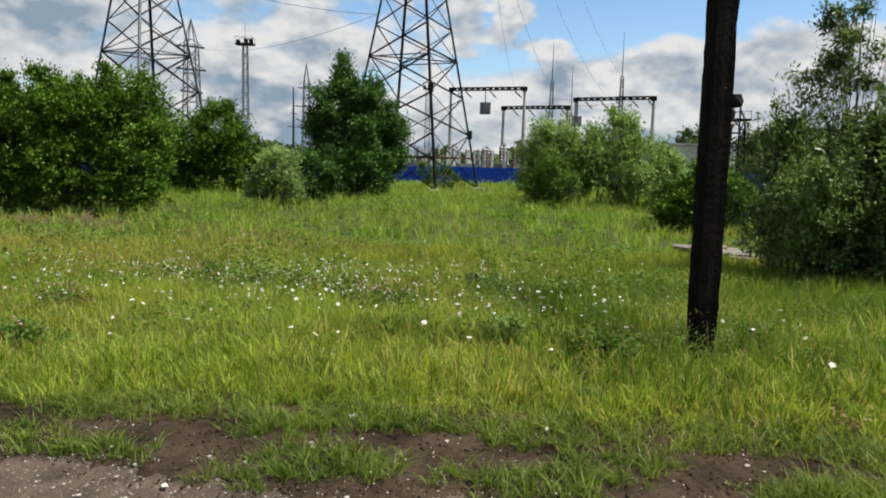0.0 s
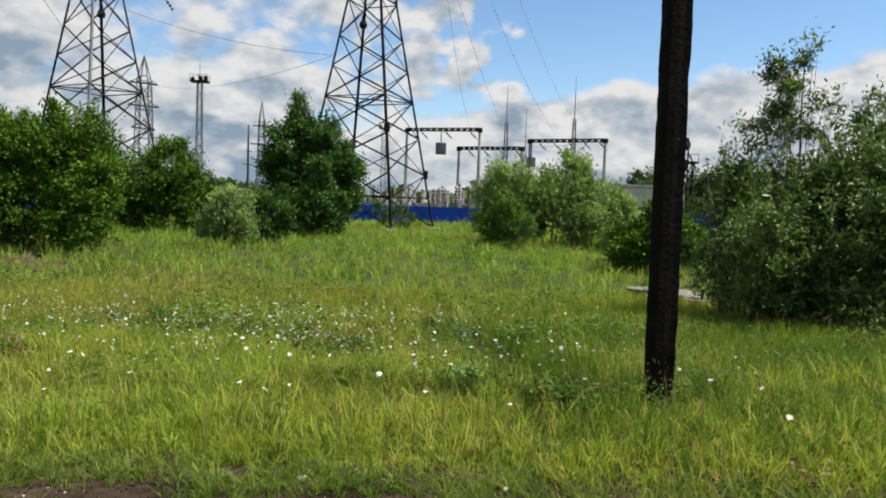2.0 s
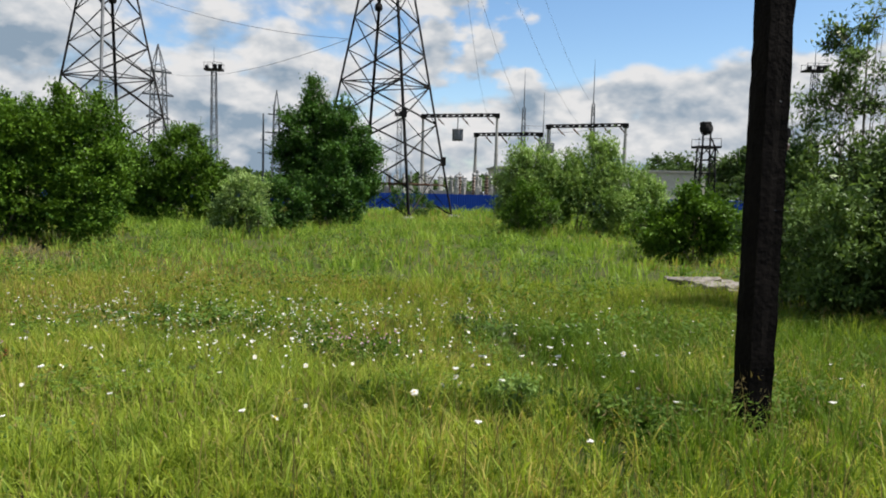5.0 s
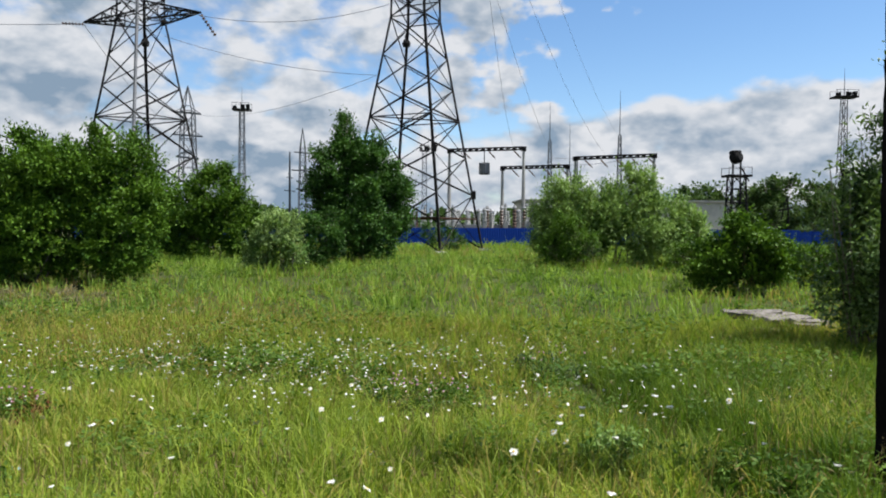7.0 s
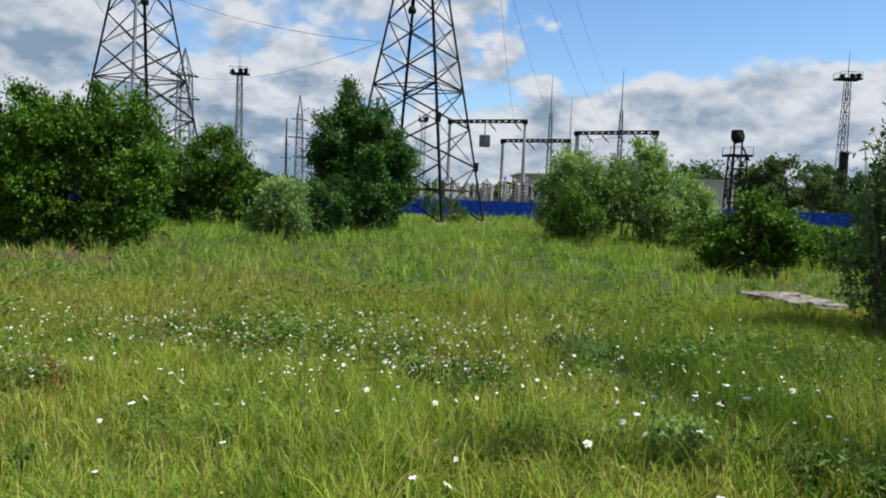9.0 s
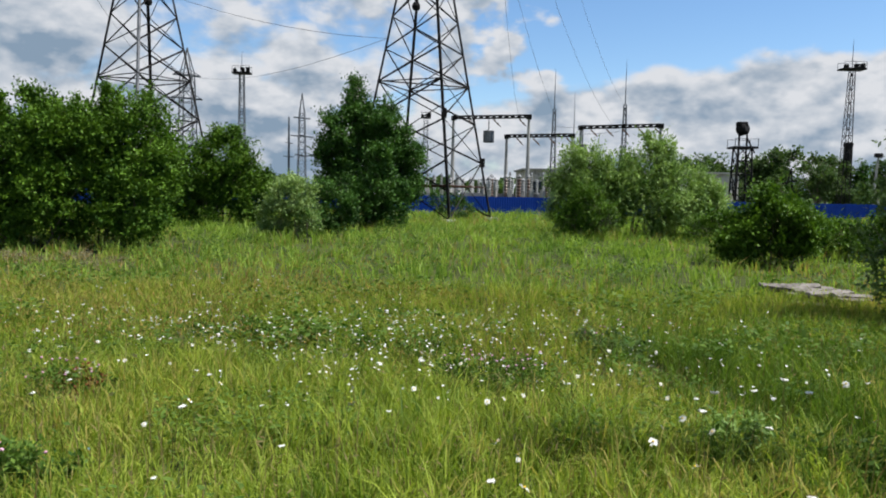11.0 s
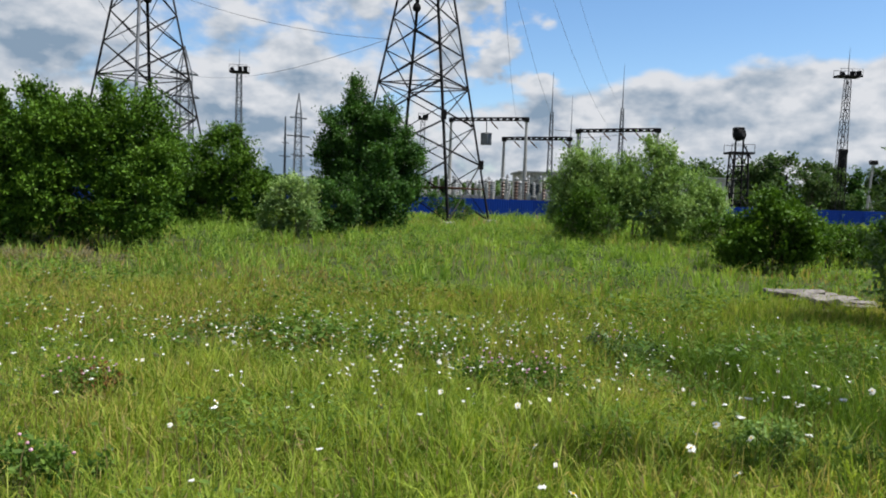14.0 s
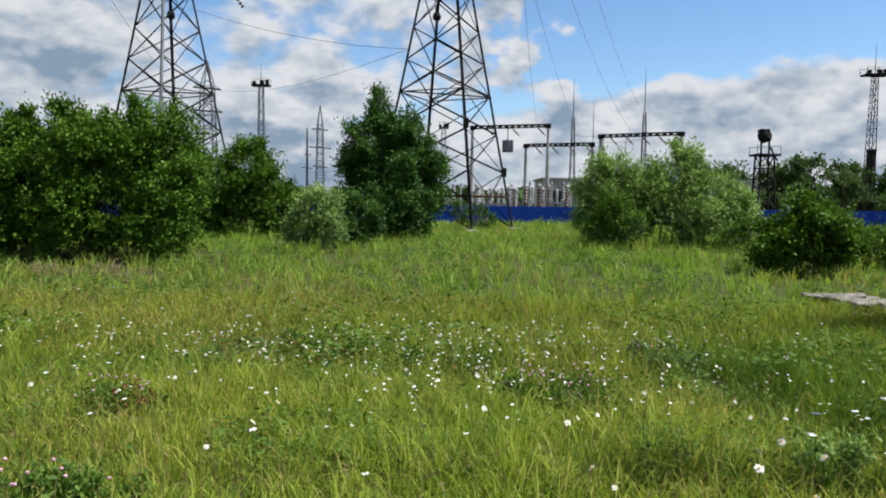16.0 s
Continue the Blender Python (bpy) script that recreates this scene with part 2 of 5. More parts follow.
M_WOOD_GREY = material("weathered_grey_board", (0.035, 0.031, 0.028), (0.20, 0.185, 0.17), 7.0, 0.9, bump=0.9, bump_scale=25, piece=0.3)
M_WIRE = material("aluminium_cable", (0.12, 0.13, 0.15), (0.24, 0.25, 0.27), 1, 0.5, 0.5)
M_BLACK = material("black_housing", (0.004, 0.004, 0.0045), (0.012, 0.012, 0.013), 2, 0.85, spec=0.15)


# ---- mesh helpers ----
def obj(name, me, mat, parent=None, label=""):
    me.materials.append(mat)
    ob = new(name, me)
    if parent is not None:
        ob.parent = parent
    if label:
        tagged(ob, label)
    return ob


def part(name, bm, mat, parent=None, label="", smooth=False):
    me = bpy.data.meshes.new(name)
    bm.to_mesh(me)
    bm.free()
    if smooth:
        me.shade_smooth()
    return obj(name, me, mat, parent, label)


def mesh_tris(name, verts, tris, mat, parent=None, label=""):
    """A mesh straight from arrays of corners and triangles."""
    me = bpy.data.meshes.new(name)
    verts, tris = np.asarray(verts, dtype=np.float32), np.asarray(tris, dtype=np.int32)
    me.vertices.add(len(verts))
    me.vertices.foreach_set("co", verts.ravel())
    me.loops.add(tris.size)
    me.loops.foreach_set("vertex_index", tris.ravel())
    me.polygons.add(len(tris))
    me.polygons.foreach_set("loop_start", np.arange(0, tris.size, 3, dtype=np.int32))
    me.update(calc_edges=True)
    return obj(name, me, mat, parent, label)


def empty(name, loc, label, category, group="", turn=0.0):
    ob = new(name)
    ob.empty_display_size = 0.2
    ob.matrix_world = pose(*loc, 0, 0, turn)
    return tagged(ob, label, category, group)


def beam(bm, p, q, w, h=None):
    """A straight bar of w by h from p to q."""
    p, q = Vector(p), Vector(q)
    d = q - p
    m = Matrix.Translation((p + q) / 2) @ d.to_track_quat("Z", "Y").to_matrix().to_4x4() @ Matrix.Diagonal((w, h or w, d.length, 1))
    bmesh.ops.create_cube(bm, size=1, matrix=m)


def angle_bar(bm, p, q, w, inward):
    """An L-section bar from p to q, its heel turned away from the direction inward."""
    p, q, inward = Vector(p), Vector(q), Vector(inward)
    d = (q - p).normalized()
    a = (inward - d * inward.dot(d)).normalized()
    b = d.cross(a)
    u, v, th = (a + b).normalized(), (a - b).normalized(), w * 0.16
    loop = [Vector((0, 0)), Vector((w, 0)), Vector((w, th)), Vector((th, th)), Vector((th, w)), Vector((0, w))]
    ends = [[bm.verts.new(e + u * c.x + v * c.y) for c in loop] for e in (p, q)]
    for k in range(6):
        bm.faces.new((ends[0][k], ends[0][(k + 1) % 6], ends[1][(k + 1) % 6], ends[1][k]))
    bm.faces.new(ends[0][::-1])
    bm.faces.new(ends[1])
    bmesh.ops.recalc_face_normals(bm, faces=bm.faces)


def tube(bm, points, radii, sides=6):
    """A tapered round tube through the points."""
    rings = []
    for k, p in enumerate(points):
        p = Vector(p)
        d = (Vector(points[min(k + 1, len(points) - 1)]) - Vector(points[max(k - 1, 0)])).normalized()
        a = d.orthogonal().normalized()
        b = d.cross(a)
        rings.append([bm.verts.new(p + radii[k] * (a * math.cos(x) + b * math.sin(x))) for x in (2 * math.pi * s / sides for s in range(sides))])
    for r0, r1 in zip(rings, rings[1:]):
        best = min(range(sides), key=lambda o: (r0[0].co - r1[o].co).length)
        for s in range(sides):
            bm.faces.new((r0[s], r0[(s + 1) % sides], r1[(s + 1 + best) % sides], r1[(s + best) % sides]))
    bm.faces.new(rings[0][::-1])
    bm.faces.new(rings[-1])


def lathe(bm, profile, sides=10, at=(0, 0, 0)):
    """A turned body from (radius, height) pairs."""
    rings = [[bm.verts.new((at[0] + r * math.cos(2 * math.pi * s / sides), at[1] + r * math.sin(2 * math.pi * s / sides), at[2] + z)) for s in range(sides)] for r, z in profile]
    for r0, r1 in zip(rings, rings[1:]):
        for s in range(sides):
            bm.faces.new((r0[s], r0[(s + 1) % sides], r1[(s + 1) % sides], r1[s]))
    bm.faces.new(rings[0][::-1])
    bm.faces.new(rings[-1])


def box(bm, lo, hi):
    lo, hi = Vector(lo), Vector(hi)
    bmesh.ops.create_cube(bm, size=1, matrix=Matrix.Translation((lo + hi) / 2) @ Matrix.Diagonal((*(hi - lo), 1)))


# ---- the ground ----
def furrow_away(x, y):
    """Distance from the furrow of short, sparse grass that winds through the meadow."""
    x, y = np.asarray(x, float), np.asarray(y, float)
    mid = np.interp(y, (5.2, 6.2, 7.0, 8.5, 10.5, 12.0), (2.3, 1.95, 1.68, 1.36, 1.2, 1.15)) + 0.05 * np.sin(4 * y)
    return np.abs(x - mid) + 3.0 * np.clip(np.abs(y - 8.3) - 2.6, 0, None)


def ground_z(x, y):
    x, y = np.asarray(x, float), np.asarray(y, float)
    rough = 0.035 * np.sin(x * 1.3 + 0.4 * y) * np.cos(y * 0.9 - 0.5 * x) + 0.03 * np.sin(0.37 * x - 0.21 * y)
    meadow = np.clip((y - 3.4) / 1.5, 0, 1)
    dip = np.interp(y, (3.9, 6.0, 8.2, 12.0, 17.0, 20.0, 24.0, 29.0), (0.0, -0.12, -0.27, -0.38, -0.42, -0.32, -0.14, 0.0))
    return meadow * (rough + 0.03 + dip - 0.08 * np.exp(-(furrow_away(x, y) / 0.25) ** 2)) - 0.02 * (1 - meadow)


def road_edge(x):
    return 2.72 - 0.2 * x + 0.09 * np.sin(2.3 * x) + 0.05 * np.sin(6.1 * x + 1)


def grass_edge(x):
    return 3.83 - 0.12 * x + 0.07 * np.sin(3.1 * x + 0.5) + 0.04 * np.sin(8.3 * x)


def build_ground():
    fine_x, fine_y = np.linspace(-40, 44, 253), np.linspace(2, 64, 187)
    xs = np.concatenate(([-2200, -900, -400, -200, -110, -65], fine_x, [70, 115, 210, 400, 900, 2200]))
    ys = np.concatenate(([-2200, -900, -350, -120, -50, -20, -8, -3], fine_y, [75, 100, 160, 300, 600, 1200, 2600]))
    X, Y = np.meshgrid(xs, ys)
    V = np.stack([X, Y, ground_z(X, Y)], -1).reshape(-1, 3)
    nx, ny = len(xs), len(ys)
    i = (np.arange(ny - 1)[:, None] * nx + np.arange(nx - 1)[None, :]).ravel()
    T = np.concatenate([np.stack([i, i + 1, i + nx + 1], 1), np.stack([i, i + nx + 1, i + nx], 1)])
    g = mesh_tris("ground", V, T, M_GROUND)
    g.data.shade_smooth()
    tagged(g, "uneven meadow soil under the grass, green-brown and damp", "ground", kind="structure")


def strip(name, near, far, mat, label, category, lift, nx=200, ny=14, x0=-30.0, x1=30.0, bumps=0.012):
    xs = np.linspace(x0, x1, nx)
    f = np.linspace(0, 1, ny)
    Y = near(xs)[None, :] + (far(xs) - near(xs))[None, :] * f[:, None]
    X = np.repeat(xs[None, :], ny, 0)
    edge = np.minimum(f, 1 - f)[:, None]
    Z = ground_z(X, Y) + (lift if name == "road" else 0.010 + (lift - 0.010) * np.minimum(1, f * 7)[:, None]) + bumps * (np.sin(X * 11 + Y * 7) + np.sin(X * 23 - Y * 17)) * np.minimum(1, edge * 6)
    V = np.stack([X, Y, Z], -1).reshape(-1, 3)
    i = (np.arange(ny - 1)[:, None] * nx + np.arange(nx - 1)[None, :]).ravel()
    T = np.concatenate([np.stack([i, i + 1, i + nx + 1], 1), np.stack([i, i + nx + 1, i + nx], 1)])
    ob = mesh_tris(name, V, T, mat)
    ob.data.shade_smooth()
    return tagged(ob, label, category, kind="structure")


build_ground()
strip("road", lambda x: -4.5 + 0.0 * x, lambda x: road_edge(x) + 0.6, M_ROAD, "grey-brown gravel road, packed and dusty, beside the meadow", "road", 0.018, ny=30, x0=-60, x1=60, nx=500, bumps=0.004)
strip("verge", lambda x: road_edge(x) - 0.05 + 0.05 * np.sin(17 * x) * np.sin(5.3 * x + 1) + 0.035 * np.sin(41 * x + 2) + 0.02 * np.sin(97 * x), lambda x: grass_edge(x) + 0.35, M_SOIL, "dark bare soil strip with trodden grass along the road", "verge", 0.030, nx=2400, ny=24, x0=-22, x1=22, bumps=0.004)

# ---- grass ----
rng = np.random.default_rng(7)


def blades(name, x, y, h, w, mat, label, bend=0.45, base=None, outward=None, category="grass", droop=0.0):
    """One mesh of curved blades standing at x, y; droop: how far the tips hang over, with one joint more."""
    n = len(x)
    z = ground_z(x, y) + 0.01 if base is None else base
    a = rng.uniform(0, 2 * np.pi, n)
    side = np.stack([np.cos(a), np.sin(a), np.zeros(n)], 1)
    b = rng.uniform(0, 2 * np.pi, n) if outward is None else outward + rng.normal(0, 0.9, n)
    lean = np.stack([np.cos(b), np.sin(b), np.zeros(n)], 1) * (rng.uniform(0.05, bend, n) * h)[:, None]
    foot = np.stack([x, y, z - 0.02], 1)
    up = np.stack([np.zeros(n), np.zeros(n), h], 1)
    w = (w * rng.uniform(0.6, 1.3, n))[:, None]
    if droop:
        hang = (rng.random(n) ** 2 * droop)[:, None]
        m1, m2 = foot + up * 0.42 + lean * 0.16, foot + up * (0.80 - 0.12 * hang) + lean * 0.55
        tip = foot + up * (1.0 - 0.45 * hang) + lean * (1.0 + 0.35 * hang)
        V = np.stack([foot - side * w * 0.42, foot + side * w * 0.42, m1 - side * w * 0.5, m1 + side * w * 0.5, m2 - side * w * 0.36, m2 + side * w * 0.36, tip], 1)
        joints = np.array([[0, 1, 3], [0, 3, 2], [2, 3, 5], [2, 5, 4], [4, 5, 6]])
    else:
        mid = foot + up * 0.55 + lean * 0.30
        tip = foot + up * (1 - 0.25 * rng.random(n))[:, None] + lean
        V = np.stack([foot - side * w * 0.5, foot + side * w * 0.5, mid - side * w * 0.45, mid + side * w * 0.45, tip], 1)
        joints = np.array([[0, 1, 3], [0, 3, 2], [2, 3, 4]])
    k = np.arange(n)[:, None, None] * V.shape[1]
    ob = mesh_tris(name, V.reshape(-1, 3), (k + joints[None]).reshape(-1, 3), mat)
    return tagged(ob, label, category, kind="stuff")


def wedge(n, y0, y1, spread=0.70, margin=2.4):
    """Places in the wedge of meadow that the walk looks over."""
    y = np.sqrt(rng.uniform(y0 * y0, y1 * y1, n)) if y0 > 12 else rng.uniform(y0, y1, n)
    half = spread * (y + 0.6) + margin
    return rng.uniform(-1, 1, n) * half, y


def clumpy(x, y, s, seed):
    return 0.5 + 0.25 * (np.sin(x * s + seed) * np.cos(y * s * 1.3 - seed) + np.sin((x + y) * s * 0.63 + 2 * seed) * np.cos((x - 1.7 * y) * s * 0.41))


def lush_share(x, y):
    """How lush and dark the meadow is: the side by the thicket and a belt along the furrow."""
    side = np.clip((x - 0.3) / 2.0, 0, 1) * np.clip((13.5 - y) / 5, 0, 1) * np.clip((y - 3.6) / 1.2, 0.3, 1)
    return np.clip(side * (0.55 + 0.9 * (clumpy(x, y, 1.9, 9.0) - 0.3)) + 0.6 * np.exp(-(furrow_away(x - 0.3, y) / 0.35) ** 2), 0, 0.95)


def meadow(name, n, y0, y1, h0, h1, w, mat, label, per=13, spread=0.035, droop=0.0):
    """Grass in tufts: the blades of a tuft lean outward from its heart."""
    m = n // per
    x, y = wedge(m, y0, y1)
    keep = (y > grass_edge(x) + rng.normal(0, 0.10, m)) & (rng.random(m) < (0.40 + 0.8 * clumpy(x, y, 3.1, 1.0)) * (1 - 0.85 * lush_share(x, y)) * (1 - 0.8 * np.exp(-(furrow_away(x, y) / 0.2) ** 2)))
    x, y = x[keep], y[keep]
    h = rng.uniform(h0, h1, len(x)) * (0.6 + 0.8 * clumpy(x, y, 1.1, 2.0)) * (0.75 + 0.5 * clumpy(x, y, 5.3, 5.0)) * np.clip(0.45 + (y - grass_edge(x)) * 0.7, 0.45, 1)
    h *= 1 - 0.5 * np.exp(-((x - 2.2) / 0.45) ** 2 - ((y - 5.1) / 0.5) ** 2)
    h *= 1 - 0.82 * np.exp(-(furrow_away(x, y) / 0.26) ** 2)
    x, y, h = np.repeat(x, per), np.repeat(y, per), np.repeat(h, per) * rng.uniform(0.45, 1.1, len(x) * per)
    a, d = rng.uniform(0, 2 * np.pi, len(x)), np.abs(rng.normal(0, 1, len(x)))
    ox, oy = np.cos(a) * d * spread, np.sin(a) * d * spread
    return blades(name, x + ox, y + oy, h, np.full(len(x), w), mat, label, 0.95 if droop else 0.8, None, a, droop=droop)


# ---- trees and bushes ----
def sphere_dirs(n, r):
    v = r.normal(size=(n, 3))
    return v / np.linalg.norm(v, axis=1)[:, None]


def lumps(d, seed):
    """An uneven outline: how far the crown bulges in each direction."""
    s = np.zeros(len(d))
    for k in range(1, 5):
        a = np.random.default_rng(seed * 17 + k).normal(size=3) * (1.1 + 1.3 * k)
        s += np.sin(d @ a + k * 1.7 + seed) / (1 + 0.5 * k)
    return 0.92 + 0.2 * s


def leaves(blobs, twigs, per, length, width, twig, r, seed, droop=0.0, shell=0.45, shoots=0.06):
    """Leaf corners and triangles for a crown made of bulging clumps; every twig carries a row of folded leaves."""
    size = np.array([(b[3] * b[4] * b[5]) ** (2 / 3) for b in blobs])
    which = r.choice(len(blobs), twigs, p=size / size.sum())
    B = np.array(blobs)[which]
    B[:, 3:6] = np.maximum(B[:, 3:6] - 0.5 * twig, B[:, 3:6] * 0.6)
    d = sphere_dirs(twigs, r)
    out = np.zeros(twigs)
    for k in range(len(blobs)):
        m = which == k
        out[m] = lumps(d[m], seed + 5 * k)
    rad = (shell + (1 - shell) * np.sqrt(r.random(twigs))) * out
    base = B[:, :3] + d * B[:, 3:6] * rad[:, None]
    # most twigs gather into tufts on the crown's skin, with shaded hollows between them
    tufts = max(4, twigs // 46)
    far_out = np.argsort(-rad)[:twigs // 2]
    heads = r.choice(far_out, tufts)
    join = r.random(twigs) < 0.70
    mine = heads[r.integers(0, tufts, twigs)]
    spread = np.minimum(B[mine][:, 3:6] * 0.19, twig * 0.62) * (1, 1, 0.75)
    base = np.where(join[:, None], base[mine] * 0.985 + B[mine][:, :3] * 0.015 + r.normal(size=(twigs, 3)) * spread, base)
    d = np.where(join[:, None], d[mine], d)
    grow = d * 0.8 + r.normal(size=(twigs, 3)) * 0.45
    grow[:, 2] += 0.55 - droop
    grow /= np.linalg.norm(grow, axis=1)[:, None]
    tl = twig * r.uniform(0.6, 1.3, twigs) * np.where((r.random(twigs) < shoots) & (d[:, 2] > 0.0), 1.7, 1.0)
    keep = base[:, 2] > 0.06
    base, grow, tl = base[keep], grow[keep], tl[keep]
    n = len(base)
    f = np.repeat(((np.arange(per) + 0.5) / per)[None, :], n, 0) + r.normal(0, 0.05, (n, per))
    P = base[:, None, :] + grow[:, None, :] * (tl[:, None] * f)[:, :, None] + r.normal(0, width * 0.7, (n, per, 3))
    ld = grow[:, None, :] * 0.6 + r.normal(size=(n, per, 3)) * 0.75
    ld[..., 2] -= droop * 0.7
    P, ld = P.reshape(-1, 3), ld.reshape(-1, 3)
    ld /= np.linalg.norm(ld, axis=1)[:, None]
    nrm = r.normal(size=P.shape)
    nrm[:, 2] += 1.7
    sd = np.cross(ld, nrm)
    sd /= np.linalg.norm(sd, axis=1)[:, None] + 1e-6
    up = np.cross(sd, ld)
    s = r.uniform(0.65, 1.25, len(P))[:, None]
    L, W = length * s, width * s
    V = np.stack([P, P + ld * L * 0.45 + sd * W * 0.5 + up * W * 0.12, P + ld * L * 0.45 - sd * W * 0.5 + up * W * 0.12, P + ld * L], 1).reshape(-1, 3)
    V[:, 2] = np.maximum(V[:, 2], 0.03)
    k = np.arange(len(P))[:, None, None] * 4
    T = (k + np.array([[0, 1, 3], [0, 3, 2]])[None]).reshape(-1, 3)
    return V, T, base, grow, tl


def bush(name, label, category, x, y, blobs, mat, twigs, per, length, width, twig, seed, bark=M_BARK, stem=0.035, stems=5, trunk=False, droop=0.0, group="", shell=0.45, shoots=0.06):
    """A bush or tree at x, y: stems or a trunk with limbs, and a crown of many single leaves."""
    r = np.random.default_rng(seed)
    z = float(ground_z(x, y))
    e = empty(name, (x, y, z), label, category, group)
    if trunk:
        top = max(b[2] + b[5] for b in blobs)
        bm = bmesh.new()
        pts = [(0.06 * math.sin(k * 1.3 + seed), 0.06 * math.cos(k * 1.7), -0.1 + top * 0.92 * k / 7) for k in range(8)]
        tube(bm, pts, [stem * (1 - k / 7.6) + 0.008 for k in range(8)], 8)
        part("trunk", bm, bark, e)
    targets = []
    for b in blobs:
        for k in range(max(2, stems // len(blobs) + 1)):
            d = sphere_dirs(1, r)[0]
            targets.append((b, d))
    for b, d in targets:
        tip = Vector((b[0] + d[0] * b[3] * 0.8, b[1] + d[1] * b[4] * 0.8, max(0.3, b[2] + abs(d[2]) * b[5] * 0.75)))
        foot = Vector((r.normal(0, 0.04), r.normal(0, 0.04), tip.z * r.uniform(0.15, 0.45))) if trunk else Vector((b[0] * 0.72 + r.normal(0, 0.12 + b[3] * 0.12), b[1] * 0.72 + r.normal(0, 0.12 + b[4] * 0.1), -0.08))
        mid = foot.lerp(tip, 0.5) + Vector((r.normal(0, 0.08), r.normal(0, 0.08), 0.10))
        bm = bmesh.new()
        s = stem * (0.4 if trunk else 0.75)
        tube(bm, [foot, foot.lerp(mid, 0.5), mid, mid.lerp(tip, 0.5), tip], [s, s * 0.85, s * 0.65, s * 0.42, s * 0.15], 6)
        part("limb" if trunk else "stem", bm, bark, e)
    V, T, base, grow, tl = leaves(blobs, twigs, per, length, width, twig, r, seed, droop, shell, shoots)
    mesh_tris("crown", V, T, mat, e)
    pick = r.choice(len(base), min(len(base), 700), replace=False)
    a, g, l = base[pick], grow[pick], tl[pick]
    sd = np.cross(g, (0.3, 0.2, 1.0))
    sd /= np.linalg.norm(sd, axis=1)[:, None] + 1e-6
    w = stem * 0.12
    p0, p1 = a - g * l[:, None] * 0.8, a + g * l[:, None]
    V = np.stack([p0 - sd * w, p0 + sd * w, p1, p0 + np.cross(sd, g) * w * 1.6], 1).reshape(-1, 3)
    V[:, 2] = np.maximum(V[:, 2], 0.02)
    k = np.arange(len(a))[:, None, None] * 4
    mesh_tris("twigwork", V, (k + np.array([[0, 1, 2], [1, 3, 2], [3, 0, 2]])[None]).reshape(-1, 3), bark, e)
    return e


bush("bush", "broad dense green bush with bright leafy shoots, dark underneath", "bush", -11.4, 23.0,
     [(0.5, 0.3, 2.3, 2.5, 1.4, 2.0), (-2.7, 0.4, 2.0, 2.5, 1.4, 1.75), (1.35, 0, 3.0, 1.5, 1.5, 1.5), (1.75, -0.2, 1.55, 1.4, 1.4, 1.4), (-0.3, 0, 2.9, 1.6, 1.6, 1.55), (-0.4, -0.7, 1.4, 1.8, 1.2, 1.35), (-2.0, 0, 2.45, 1.6, 1.5, 1.5), (-2.3, -0.4, 1.3, 1.7, 1.3, 1.25), (-4.0, 0.3, 2.15, 1.8, 1.5, 1.65), (1.1, 0, 4.2, 0.34, 0.34, 0.42), (-0.9, 0, 4.1, 0.5, 0.5, 0.5), (2.3, 0, 3.9, 0.4, 0.4, 0.5), (-2.2, 0, 3.75, 0.5, 0.5, 0.5)],
     M_LEAF_ELM, 13000, 12, 0.115, 0.062, 0.36, 11, stems=16, shoots=0.12)
bush("bush", "dense green bush tapering to one side, behind a larger one", "bush", -9.6, 33.0,
     [(-0.4, 0, 2.4, 1.3, 1.3, 1.7), (0.6, 0, 1.6, 1.2, 1.2, 1.45), (-1.6, 0.2, 2.0, 1.3, 1.2, 1.75), (1.2, 0, 1.0, 0.75, 0.8, 0.95), (-0.6, 0, 3.8, 0.4, 0.4, 0.55), (0.25, 0, 3.65, 0.35, 0.35, 0.5), (-2.6, 0.3, 1.5, 1.2, 1.1, 1.5), (-1.3, -0.4, 0.8, 1.9, 0.9, 0.85)],
     M_LEAF_ELM, 5600, 10, 0.12, 0.066, 0.36, 23, stems=12, shoots=0.1)
bush("shrub", "small silvery-leaved willow shrub in the grass", "shrub", -5.6, 26.0,
     [(-0.05, 0, 1.4, 0.68, 0.6, 0.75), (-0.6, -0.1, 0.85, 0.58, 0.5, 0.7), (0.4, 0, 0.95, 0.55, 0.5, 0.75), (0.05, 0, 2.0, 0.24, 0.24, 0.36), (-0.45, 0, 1.6, 0.24, 0.24, 0.35), (0.5, 0, 1.6, 0.22, 0.22, 0.35)],
     M_LEAF_SILVER, 1400, 9, 0.11, 0.045, 0.28, 31, stems=8, stem=0.02, shoots=0.2)
bush("shrub", "low dark green willow shrub behind the silvery one", "shrub", -4.6, 28.0,
     [(0, 0, 1.0, 0.75, 0.6, 1.0), (0.3, 0.2, 1.4, 0.5, 0.5, 0.8), (-0.4, 0, 1.35, 0.5, 0.5, 0.75)],
     M_LEAF_BIRCH, 1100, 9, 0.11, 0.05, 0.3, 37, stems=6, stem=0.02)
